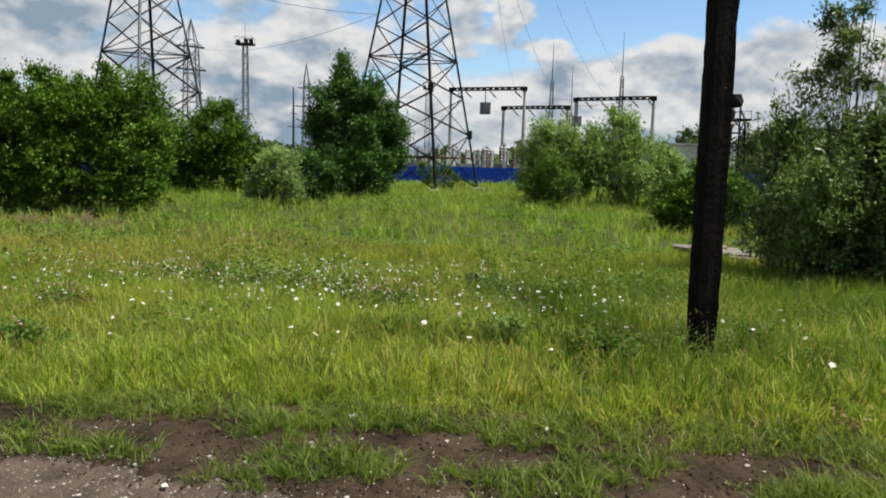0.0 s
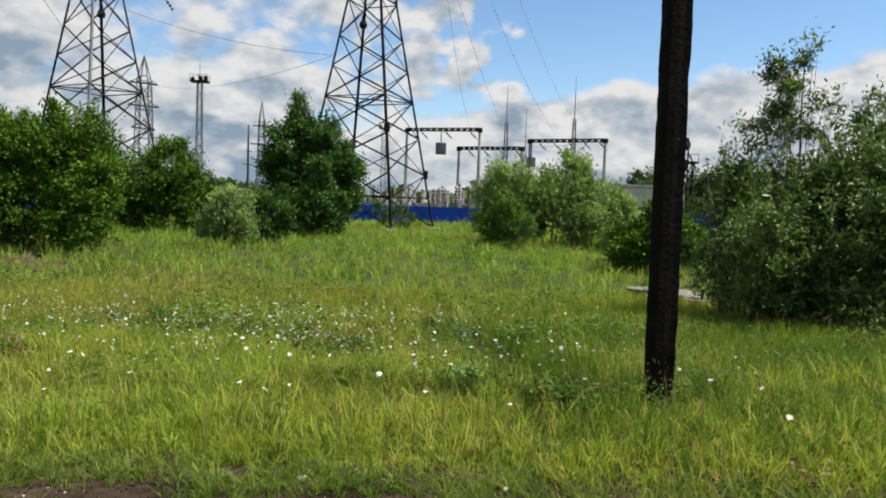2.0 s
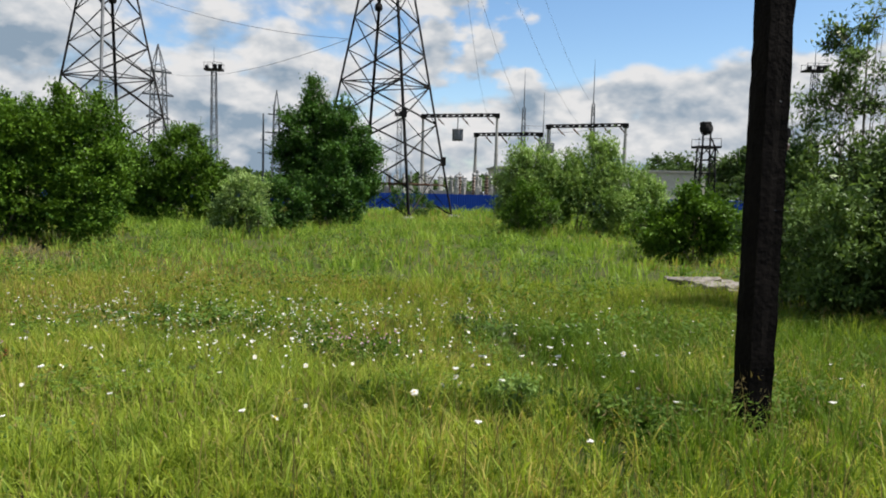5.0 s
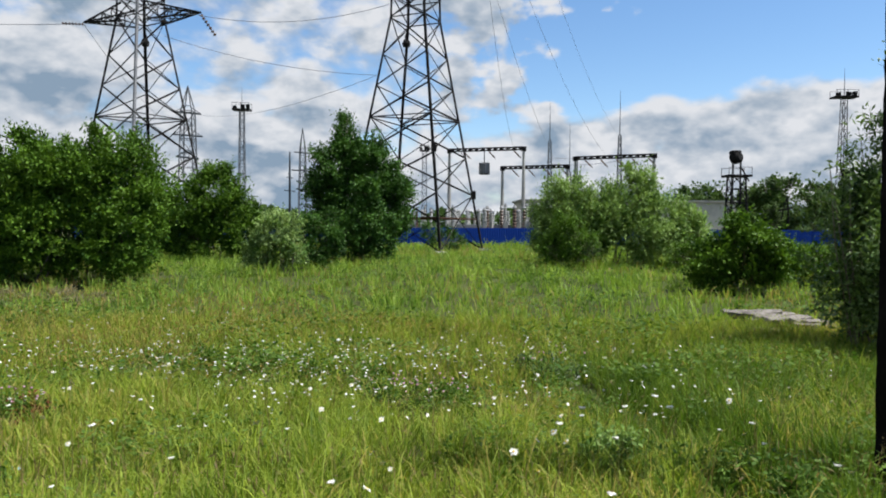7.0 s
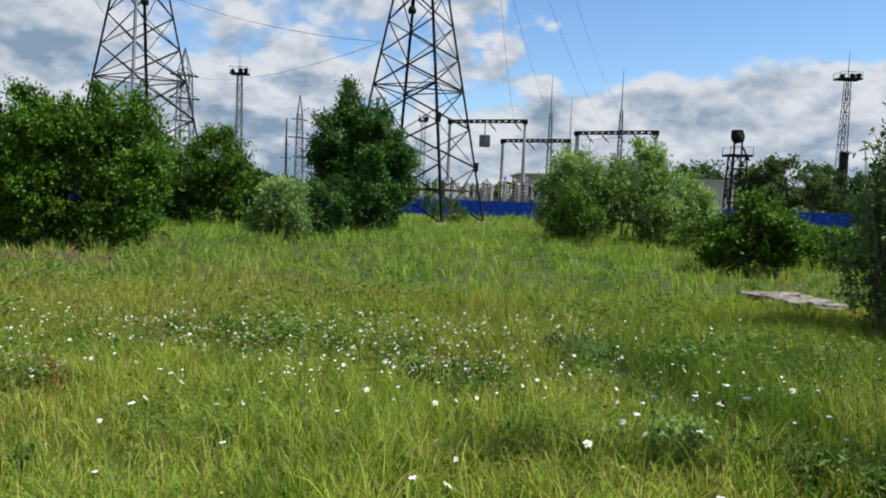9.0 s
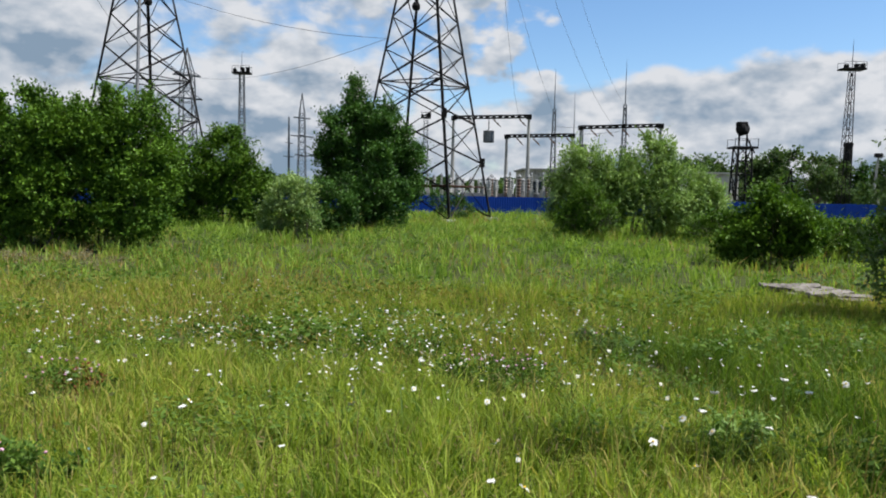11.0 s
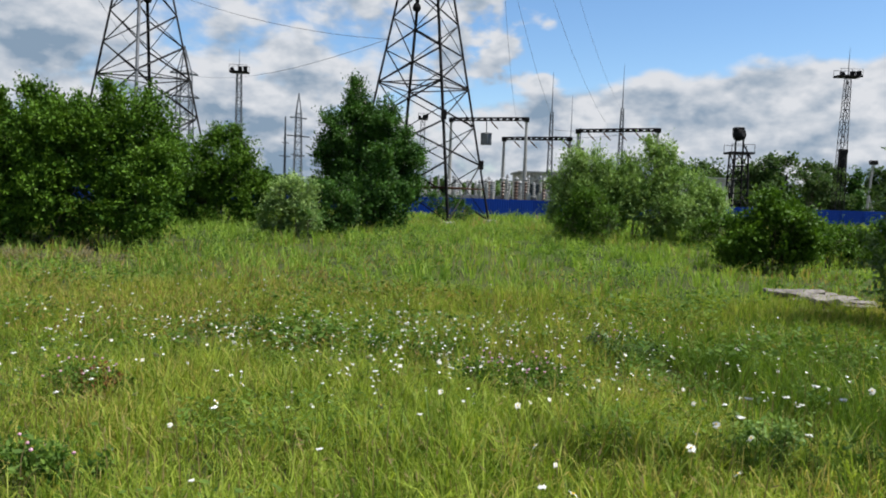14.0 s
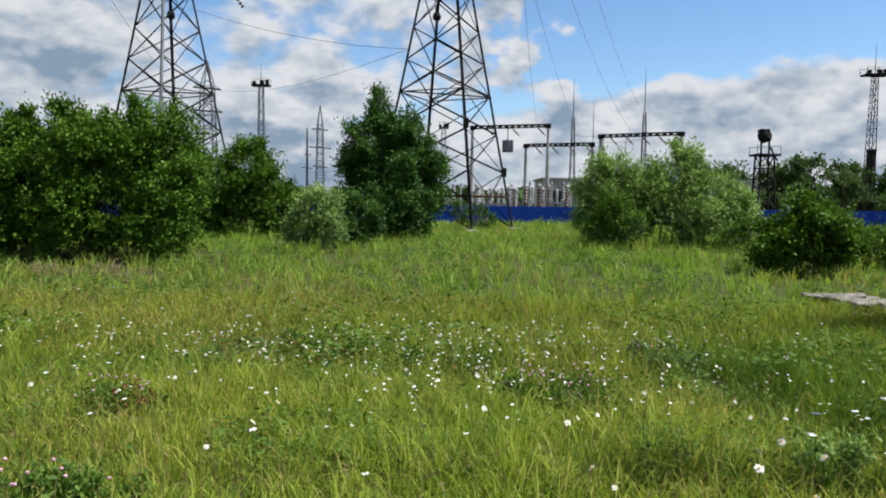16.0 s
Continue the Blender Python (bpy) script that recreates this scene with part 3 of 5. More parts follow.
bush("birch_tree", "young dark-green birch with a broad tapering crown beside the pylon", "tree", -3.9, 36.0,
     [(-0.55, 0, 5.3, 0.8, 0.75, 1.05), (-0.95, 0, 4.2, 1.2, 1.1, 1.25), (0.65, 0, 4.4, 1.15, 1.1, 1.15), (-1.4, 0, 3.0, 1.1, 1.1, 1.15), (1.45, 0, 3.3, 1.2, 1.1, 1.05), (0.1, -0.2, 2.8, 1.5, 1.3, 1.4), (1.3, 0, 2.0, 1.2, 1.1, 1.0), (-1.1, 0, 1.9, 1.1, 1.1, 0.95), (0.85, 0, 5.6, 0.34, 0.34, 0.5), (-0.65, 0, 6.4, 0.26, 0.26, 0.4), (-1.55, 0, 4.7, 0.3, 0.3, 0.55)],
     M_LEAF_BIRCH, 7600, 10, 0.12, 0.085, 0.42, 41, bark=M_BIRCH_BARK, stem=0.11, stems=22, trunk=True, shoots=0.16)
bush("shrub", "dark green shrub at the foot of the birch", "shrub", -3.2, 32.6,
     [(0, 0, 1.5, 1.05, 0.95, 1.4), (-0.6, 0, 1.0, 0.8, 0.75, 0.95), (0.7, 0, 1.1, 0.75, 0.75, 1.05), (0.0, 0.1, 2.9, 0.6, 0.6, 0.8)],
     M_LEAF_BIRCH, 2100, 9, 0.115, 0.08, 0.34, 43, stems=8, stem=0.025, shoots=0.12)
bush("shrub", "low green shrub growing inside the pylon's base", "shrub", 0.35, 44.0,
     [(0, 0, 0.9, 0.9, 0.7, 0.9), (0.6, 0.1, 0.7, 0.7, 0.6, 0.7), (-0.6, 0.1, 1.1, 0.7, 0.6, 0.9)],
     M_LEAF_BIRCH, 500, 8, 0.11, 0.07, 0.36, 47, stems=5, stem=0.02)
bush("willow", "light green feathery willow bush with pale shoots", "willow", 4.9, 30.0,
     [(-0.45, 0, 2.3, 0.85, 0.85, 1.1), (0.4, 0.1, 2.4, 0.9, 0.85, 1.1), (-0.4, 0, 1.2, 0.9, 0.8, 1.05), (0.75, 0, 1.4, 0.95, 0.9, 1.25), (-0.3, 0, 3.3, 0.35, 0.35, 0.4)],
     M_LEAF_WILLOW, 3300, 10, 0.15, 0.046, 0.44, 53, stems=10, stem=0.03, shoots=0.2)
bush("willow", "large light green willow bush, shaded underneath", "willow", 7.8, 30.2,
     [(-0.2, 0, 2.55, 1.2, 1.1, 1.35), (1.1, 0, 1.9, 1.2, 1.1, 1.25), (2.05, 0.1, 1.2, 0.9, 0.9, 1.05), (-1.3, 0, 2.0, 1.05, 1.0, 1.2), (0.2, -0.6, 1.1, 1.75, 0.9, 1.05), (-0.1, 0, 3.65, 0.38, 0.38, 0.45), (0.55, 0, 3.5, 0.35, 0.35, 0.4)],
     M_LEAF_WILLOW, 5400, 10, 0.15, 0.048, 0.42, 59, stems=13, stem=0.035, shoots=0.15)
bush("shrub", "low mid-green shrub in front of the light willow", "shrub", 4.7, 27.8,
     [(0, 0, 1.1, 0.75, 0.65, 0.95), (-0.6, 0, 0.7, 0.6, 0.55, 0.65), (0.6, 0, 0.75, 0.6, 0.55, 0.7)],
     M_LEAF_ELM, 1300, 8, 0.09, 0.045, 0.3, 61, stems=7, stem=0.02, shoots=0.14)
bush("shrub", "low scrubby green shrub at the foot of the large willow", "shrub", 9.9, 28.0,
     [(0, 0, 0.6, 0.9, 0.6, 0.6), (-1.0, 0, 0.5, 0.7, 0.5, 0.5), (0.9, 0.2, 0.55, 0.7, 0.5, 0.55)],
     M_LEAF_ELM, 900, 8, 0.10, 0.045, 0.3, 63, stems=6, stem=0.02, shoots=0.14)
bush("shrub", "leafy green shrub beyond the timber heap", "shrub", 8.4, 21.6,
     [(0, 0, 1.15, 0.85, 0.8, 0.95), (-0.85, 0, 0.8, 0.65, 0.65, 0.72), (0.85, 0, 0.9, 0.7, 0.65, 0.8), (-0.1, 0.1, 1.95, 0.35, 0.35, 0.35), (0.5, 0.1, 1.75, 0.3, 0.3, 0.35)],
     M_LEAF_ELM, 2400, 9, 0.115, 0.07, 0.28, 67, stems=10, stem=0.022, shoots=0.2)
bush("shrub", "straggling low green shrub near the blue fence", "shrub", 11.4, 23.2,
     [(0, 0, 0.6, 0.9, 0.7, 0.6), (1.0, 0.1, 0.65, 0.9, 0.7, 0.65), (-0.9, 0, 0.55, 0.7, 0.6, 0.55)],
     M_LEAF_ELM, 1300, 8, 0.11, 0.055, 0.30, 71, stems=7, stem=0.02, shoots=0.15)
bush("willow", "tall grey-green willow thicket with upright shoots, deep shade below", "willow", 7.3, 12.5,
     [(-1.05, 0.3, 1.45, 0.72, 0.8, 1.25), (-0.85, -1.1, 1.2, 0.75, 0.8, 1.1), (0.0, 0.4, 2.0, 1.0, 1.0, 1.55), (0.2, -1.2, 1.6, 1.0, 0.9, 1.4), (1.3, -0.3, 2.1, 1.1, 1.1, 1.75), (1.2, -1.6, 1.5, 1.0, 0.9, 1.3), (2.6, 0, 2.2, 1.25, 1.2, 1.9), (2.4, -1.8, 1.6, 1.2, 1.0, 1.5), (3.9, -0.5, 2.2, 1.3, 1.2, 1.9), (-0.7, 0.4, 3.4, 0.26, 0.26, 0.45), (0.05, 0.4, 3.75, 0.34, 0.34, 0.5), (0.9, 0.3, 3.8, 0.28, 0.28, 0.5), (1.7, 0.1, 4.0, 0.4, 0.4, 0.45), (-1.3, 0.2, 3.05, 0.22, 0.2, 0.2), (-0.95, -0.5, 0.5, 0.7, 1.1, 0.45), (0.4, -1.9, 0.5, 0.9, 0.7, 0.45), (1.6, -2.4, 0.7, 1.1, 0.7, 0.65), (0.6, -0.4, 1.4, 1.8, 1.3, 1.3), (2.9, -0.9, 1.6, 1.9, 1.4, 1.5)],
     M_LEAF_GOAT, 12500, 12, 0.118, 0.043, 0.30, 73, stems=38, stem=0.024, shoots=0.18)
bush("willow_sapling", "slender upright willow shoot rising out of the thicket", "willow", 7.75, 12.9,
     [(-0.2, 0, 3.7, 0.62, 0.5, 0.5), (0.3, 0, 4.1, 0.55, 0.45, 0.5), (-0.25, 0, 4.6, 0.55, 0.4, 0.4), (0.05, 0, 5.2, 0.3, 0.25, 0.35)],
     M_LEAF_GOAT, 400, 9, 0.10, 0.036, 0.24, 79, stems=10, stem=0.03, trunk=True, shell=0.1, shoots=0.3)


# ---- the old pole ----
def build_pole():
    e = empty("utility_pole", (2.33, 5.60, float(ground_z(2.33, 5.60))), "old square-hewn black tarred timber pole, splintered at its edges", "pole", turn=7)
    bm = bmesh.new()
    r = np.random.default_rng(5)
    rings, hgt, steps = [], 5.7, 56
    for k in range(steps + 1):
        z = -0.3 + hgt * k / steps
        s = 0.099 - 0.001 * z
        if z < 0.55:
            s -= 0.010 * (0.55 - z) * 3 * (0.5 + 0.5 * math.sin(k * 2.1))
        ring = []
        for cx, cy in ((-1, -1), (-0.25, -1.03), (0.3, -0.97), (1, -1), (1.03, 0), (1, 1), (0, 1), (-1, 1), (-1.02, 0.1)):
            j = r.normal(0, 0.028)
            ring.append(bm.verts.new(((cx * (1 - 0.06 * (abs(cx) == 1 and abs(cy) == 1)) + j) * s, (cy + r.normal(0, 0.022)) * s, z)))
        rings.append(ring)
    n = len(rings[0])
    for r0, r1 in zip(rings, rings[1:]):
        for s in range(n):
            bm.faces.new((r0[s], r0[(s + 1) % n], r1[(s + 1) % n], r1[s]))
    bm.faces.new(rings[0][::-1])
    bm.faces.new(rings[-1])
    part("post", bm, M_POLE, e)
    for k, (z, l, sx) in enumerate(((2.55, 0.22, -1), (2.32, 0.16, -1), (1.62, 0.1, -1), (2.0, 0.12, 1))):
        bm = bmesh.new()
        tube(bm, [(sx * 0.08, -0.075, z), (sx * 0.094, -0.08, z + l * 0.5), (sx * 0.108, -0.082, z + l)], [0.012, 0.009, 0.002], 4)
        part("splinter", bm, M_POLE, e)
    bm = bmesh.new()
    box(bm, (0.075, -0.05, 2.10), (0.155, 0.03, 2.18))
    bmesh.ops.bevel(bm, geom=bm.edges[:], offset=0.012, segments=2, affect="EDGES")
    br = part("bracket", bm, M_BLACK, e, "small black insulator bracket")
    bm = bmesh.new()
    lathe(bm, [(0.012, 2.02), (0.03, 2.03), (0.034, 2.06), (0.02, 2.08), (0.02, 2.10)], 10, (0.13, -0.01, 0))
    part("insulator", bm, M_BROWN_PORC, br)
    for k in range(7):
        bm = bmesh.new()
        z = 0.5 + 0.37 * k
        x = 0.03 * math.sin(k * 2.7)
        tube(bm, [(x, -0.08, z), (x, -0.095, z - 0.004)], [0.006, 0.007], 6)
        part("nail", bm, M_STEEL_GREY, e)


build_pole()


# ---- pylons ----
LEVELS = (0.1, 3.55, 5.9, 8.2, 10.1, 12.0, 14.3)


def tower_corner(k, z, hb, slope, a):
    h = hb - slope * min(z, 14.3) - 0.03 * max(0.0, z - 14.3)
    return Vector((h * math.cos(a + k * math.pi / 2), h * math.sin(a + k * math.pi / 2), z))


def pylon(x, y, hb, slope, a, arm_turn, mat_near, label, arm_at=14.6):
    e = empty("pylon", (x, y, float(ground_z(x, y))), label, "pylon", "lattice pylons of the power line")
    c = lambda k, z: tower_corner(k, z, hb, slope, a)
    top = 24.0
    for k in range(4):
        bm = bmesh.new()
        angle_bar(bm, c(k, -0.2), c(k, 14.3), 0.135, -c(k, 5))
        angle_bar(bm, c(k, 14.3), c(k, top), 0.13, -c(k, 16))
        part("leg", bm, mat_near if k == 3 else M_STEEL_DARK, e)
        bm = bmesh.new()
        p = c(k, 0)
        box(bm, (p.x - 0.35, p.y - 0.35, -0.4), (p.x + 0.35, p.y + 0.35, 0.18))
        bmesh.ops.bevel(bm, geom=bm.edges[:], offset=0.04, segments=1, affect="EDGES")
        part("footing", bm, M_CONCRETE, e, "concrete footing")
    zs = list(LEVELS) + [15.6, 16.9, 18.4, 19.9, 21.4, 22.9, top]
    for f in range(4):
        g = (f + 1) % 4
        for i, (z0, z1) in enumerate(zip(zs, zs[1:])):
            for p, q in ((c(f, z0), c(g, z1)), (c(g, z0), c(f, z1))):
                inward = -(p + q) / 2
                inward.z = 0
                bm = bmesh.new()
                off = inward.normalized() * (0.02 if p is q else 0.03)
                angle_bar(bm, p + off, q + off, (0.08 if z0 < 9 else 0.07) if p.dot(c(f, 0)) > p.dot(c(g, 0)) else 0.045, inward)
                part("brace", bm, M_STEEL_DARK, e)
        for z in (2.1, 8.2, 14.3, 15.6):
            bm = bmesh.new()
            angle_bar(bm, c(f, z), c(g, z), 0.075, -(c(f, z) + c(g, z)) / 2)
            part("belt", bm, M_RUST if z < 3 else M_STEEL_DARK, e)
    for p, q in ((c(0, 8.2), c(2, 8.2)), (c(1, 8.2), c(3, 8.2))):
        bm = bmesh.new()
        beam(bm, p, q, 0.07)
        part("belt", bm, M_STEEL_DARK, e)
    for k, z in ((3, 6.15), (1, 5.6), (0, 3.6)):
        bm = bmesh.new()
        p = c(k, z)
        box(bm, (p.x - 0.16, p.y - 0.10, p.z - 0.28), (p.x + 0.16, p.y + 0.10, p.z + 0.28))
        bmesh.ops.bevel(bm, geom=bm.edges[:], offset=0.03, segments=1, affect="EDGES")
        part("gusset", bm, M_STEEL_DARK, e, "bolted joint plate")
    ax = Vector((math.cos(arm_turn), math.sin(arm_turn), 0))
    ay = Vector((-ax.y, ax.x, 0))
    for z, reach in ((arm_at, 4.3), (arm_at + 3.9, 3.2), (arm_at + 7.6, 2.4)):
        for s in (-1, 1):
            bm = bmesh.new()
            tip = ax * s * reach + Vector((0, 0, z + 0.1))
            roots = [ax * s * 0.8 + ay * o + Vector((0, 0, z + dz)) for o in (-0.8, 0.8) for dz in (-0.25, 0.85)]
            for rt in roots:
                beam(bm, rt, tip, 0.085)
            for t0 in (0.25, 0.5, 0.75):
                pts = [rt.lerp(tip, t0) for rt in roots]
                for u, v in ((0, 1), (2, 3), (0, 2), (1, 3), (0, 3)):
                    beam(bm, pts[u], pts[v], 0.055)
                nxt = [rt.lerp(tip, t0 - 0.25) for rt in roots]
                for u, v in ((0, 1), (2, 3), (0, 2)):
                    beam(bm, nxt[u], pts[v], 0.05)
            part("crossarm", bm, M_STEEL_DARK, e)
    bm = bmesh.new()
    lathe(bm, [(0.05, 0.0), (0.22, 0.05), (0.27, 0.25), (0.2, 0.45), (0.08, 0.55), (0.12, 0.7), (0.05, 0.9)], 10, tuple(c(1, 13.2) + Vector((0, 0, -0.2))))
    part("cable_joint", bm, M_BLACK, e, "black round cable joint box")
    return e


P1 = (-1.375, 46.13, 4.69, 0.212, 0.339)
P2 = (-18.45, 46.93, 4.39, 0.205, 0.224)
pylon(*P1, 0.2, M_STEEL_DARK, "tall dark steel lattice pylon standing in the meadow", 17.6)
# the near leg's paler steel puts the sunlight on it into the colour
pylon(*P2, -0.30, M_STEEL_GREY, "tall steel lattice pylon with wide crossarms behind the bushes", 14.3)


def cable(p, q, sag, radius=0.018, n=22):
    p, q = Vector(p), Vector(q)
    bm = bmesh.new()
    pts = [p.lerp(q, k / n) - Vector((0, 0, 4 * sag * (k / n) * (1 - k / n))) for k in range(n + 1)]
    tube(bm, pts, [radius] * (n + 1), 5)
    ob = part("power_cable", bm, M_WIRE)
    return tagged(ob, "thin grey overhead cable strung between the towers", "cable", "overhead cables")


def at1(k, z):
    return tower_corner(k, z, *P1[2:]) + Vector((P1[0], P1[1], 0))


cable((-17.2, 47.5, 13.5), at1(2, 10.75), 0.5, 0.014)
cable((-32.0, 100, 16.6), at1(2, 10.75), 1.1, 0.016)
cable((-14.4, 45.3, 14.2), (3.0, 44.0, 17.2), 1.6)
cable((-22.6, 48.3, 14.4), (-75.0, 30.0, 17.5), 2.5, 0.02)
cable((-14.6, 45.6, 14.3), (-60.0, 12.0, 21.0), 2.0)
cable((-22.6, 48.3, 14.4), (-33.0, 100, 14.2), 1.5)
cable((3.0, 46.8, 17.6), (9.0, 82, 10.3), 1.4, 0.012)
cable((2.0, 46.8, 21.4), (14.4, 84, 8.6), 1.6, 0.012)
cable((3.6, 46.9, 21.4), (19.0, 80, 9.4), 1.8, 0.012)
cable((4.6, 47.0, 24.5), (24.2, 95, 13.6), 2.0, 0.012)


def insulator_string(p, q):
    p, q = Vector(p), Vector(q)
    bm = bmesh.new()
    n = 7
    pts, rad = [], []
    for k in range(n):
        for f, r in ((0.05, 0.03), (0.35, 0.11), (0.65, 0.03)):
            pts.append(p.lerp(q, (k + f) / n))
            rad.append(r)
    tube(bm, pts, rad, 8)
    return tagged(part("insulator_string", bm, M_BROWN_PORC), "dark string of disc insulators hanging from the crossarm", "insulator", "insulator strings")


insulator_string((-14.35, 45.65, 14.35), (-13.3, 45.2, 12.9))
insulator_string((-22.55, 48.2, 14.35), (-23.9, 48.0, 14.35))


# ---- lattice masts and far towers ----
def lattice(name, x, y, h, w0, w1, mat, label, category, lean=(0, 0), panels=12, bar=0.08, group="", base=0.0):
    """A slim four-legged lattice mast; lean: how far its head stands off its foot."""
    e = empty(name, (x, y, 0), label, category, group)
    at = lambda f: Vector((lean[0] * f, lean[1] * f, base + (h - base) * f))
    half = lambda f: (w0 + (w1 - w0) * f) / 2
    cor = lambda k, f: at(f) + Vector((half(f) * (1 if k in (0, 3) else -1), half(f) * (1 if k < 2 else -1), 0))
    for k in range(4):
        bm = bmesh.new()
        beam(bm, cor(k, 0) - Vector((0, 0, 0.2)), cor(k, 1), bar)
        part("leg", bm, mat, e)
    for i in range(panels):
        f0, f1 = i / panels, (i + 1) / panels
        for k in range(4):
            g = (k + 1) % 4
            a, b = (k, g) if i % 2 else (g, k)
            for p, q in ((cor(a, f0), cor(b, f1)), (cor(k, f1), cor(g, f1))):
                bm = bmesh.new()
                beam(bm, p, q, bar * 0.6)
                part("brace", bm, mat, e)
    return e, at, cor


def platform(e, c, wx, wy, mat, rail=0.9, lamps=True):
    bm = bmesh.new()
    box(bm, (c.x - wx / 2, c.y - wy / 2, c.z - 0.18), (c.x + wx / 2, c.y + wy / 2, c.z + 0.05))
    part("platform", bm, mat, e)
    for sx in (-1, 0, 1):
        for sy in (-1, 1):
            bm = bmesh.new()
            beam(bm, (c.x + sx * wx / 2 * 0.97, c.y + sy * wy / 2 * 0.97, c.z + 0.05), (c.x + sx * wx / 2 * 0.97, c.y + sy * wy / 2 * 0.97, c.z + rail), 0.05)
            part("rail_post", bm, mat, e)
    for sy in (-1, 1):
        bm = bmesh.new()
        beam(bm, (c.x - wx / 2, c.y + sy * wy / 2 * 0.97, c.z + rail), (c.x + wx / 2, c.y + sy * wy / 2 * 0.97, c.z + rail), 0.05)
        part("handrail", bm, mat, e)
    if lamps:
        for sx in (-0.35, 0.1, 0.38):
            bm = bmesh.new()
            box(bm, (c.x + sx * wx - 0.25, c.y - wy * 0.45, c.z + 0.1), (c.x + sx * wx + 0.25, c.y - wy * 0.1, c.z + 0.6 + 0.3 * sx))
            bmesh.ops.bevel(bm, geom=bm.edges[:], offset=0.06, segments=1, affect="EDGES")
            part("floodlight", bm, M_BLACK, e)


def spike(e, p, h, mat):
    bm = bmesh.new()
    tube(bm, [p, Vector(p) + Vector((0, 0, h * 0.5)), Vector(p) + Vector((0, 0, h))], [0.07, 0.045, 0.015], 6)
    part("lightning_rod", bm, mat, e)


e, at, cor = lattice("floodlight_mast", -28.3, 110, 18.9, 1.0, 0.62, M_STEEL_FAR, "slim steel lattice floodlight mast with a railed platform", "mast", panels=20, bar=0.09, group="floodlight masts")
platform(e, at(1), 2.6, 1.6, M_STEEL_DARK)
spike(e, at(1), 3.2, M_STEEL_FAR)
e, at, cor = lattice("floodlight_mast", 59.2, 105, 20.8, 1.35, 0.62, M_STEEL_DARK, "slim steel lattice floodlight mast with a railed platform", "mast", lean=(0.25, 0), panels=22, bar=0.075, group="floodlight masts")
platform(e, at(1), 3.3, 1.8, M_STEEL_DARK)
spike(e, at(1), 4.2, M_STEEL_FAR)
e, at, cor = lattice("floodlight_mast", -1.2, 130, 15.2, 0.9, 0.7, M_STEEL_FAR, "far slim lattice mast with a small platform", "mast", panels=14, bar=0.09, group="floodlight masts")
platform(e, at(1), 1.7, 1.2, M_STEEL_DARK)

e, at, cor = lattice("transmission_tower", -33.0, 100, 17.0, 2.3, 1.45, M_STEEL_FAR, "far grey lattice transmission tower", "tower", panels=9, bar=0.13, group="far towers")
bm = bmesh.new()
for k in range(4):
    beam(bm, cor(k, 1), (0, 0, 20.4), 0.11)
part("peak", bm, M_STEEL_FAR, e)
for z, l in ((16.9, 1.9), (13.9, 2.1), (10.9, 1.6)):
    bm = bmesh.new()
    beam(bm, (-l, 0, z), (l, -0.5, z - 0.35), 0.2)
    beam(bm, (0, 0, z + 0.9), (l, -0.5, z - 0.35), 0.09)
    beam(bm, (0, 0, z + 0.9), (-l, 0, z), 0.09)
    part("crossarm", bm, M_STEEL_FAR, e)
e, at, cor = lattice("transmission_tower", -27.9, 160, 18.6, 1.9, 1.1, M_STEEL_FAR, "far grey lattice transmission tower", "tower", panels=12, bar=0.13, group="far towers")
bm = bmesh.new()
for k in range(4):
    beam(bm, cor(k, 1), (0, 0, 22.9), 0.12)
part("peak", bm, M_STEEL_FAR, e)
for z, l in ((17.6, 1.8), (13.7, 2.4), (9.6, 1.5)):
    bm = bmesh.new()
    beam(bm, (-l, 0, z + 0.15), (l, 0, z - 0.15), 0.24)
    part("crossarm", bm, M_STEEL_FAR, e)
e = empty("power_pole", (-30.7, 160, 0), "far slim grey power pole with short crossarms", "pole")
bm = bmesh.new()
tube(bm, [(0, 0, -0.3), (0, 0, 9), (0, 0, 17.8)], [0.3, 0.25, 0.16], 8)
part("shaft", bm, M_STEEL_FAR, e)
for z, a, b in ((13.0, -0.4, 0.0), (12.2, -0.7, 0.8), (9.3, -1.2, 1.2)):
    bm = bmesh.new()
    beam(bm, (a, 0, z + 0.1), (b, 0, z - 0.1), 0.16)
    part("crossarm", bm, M_STEEL_FAR, e)

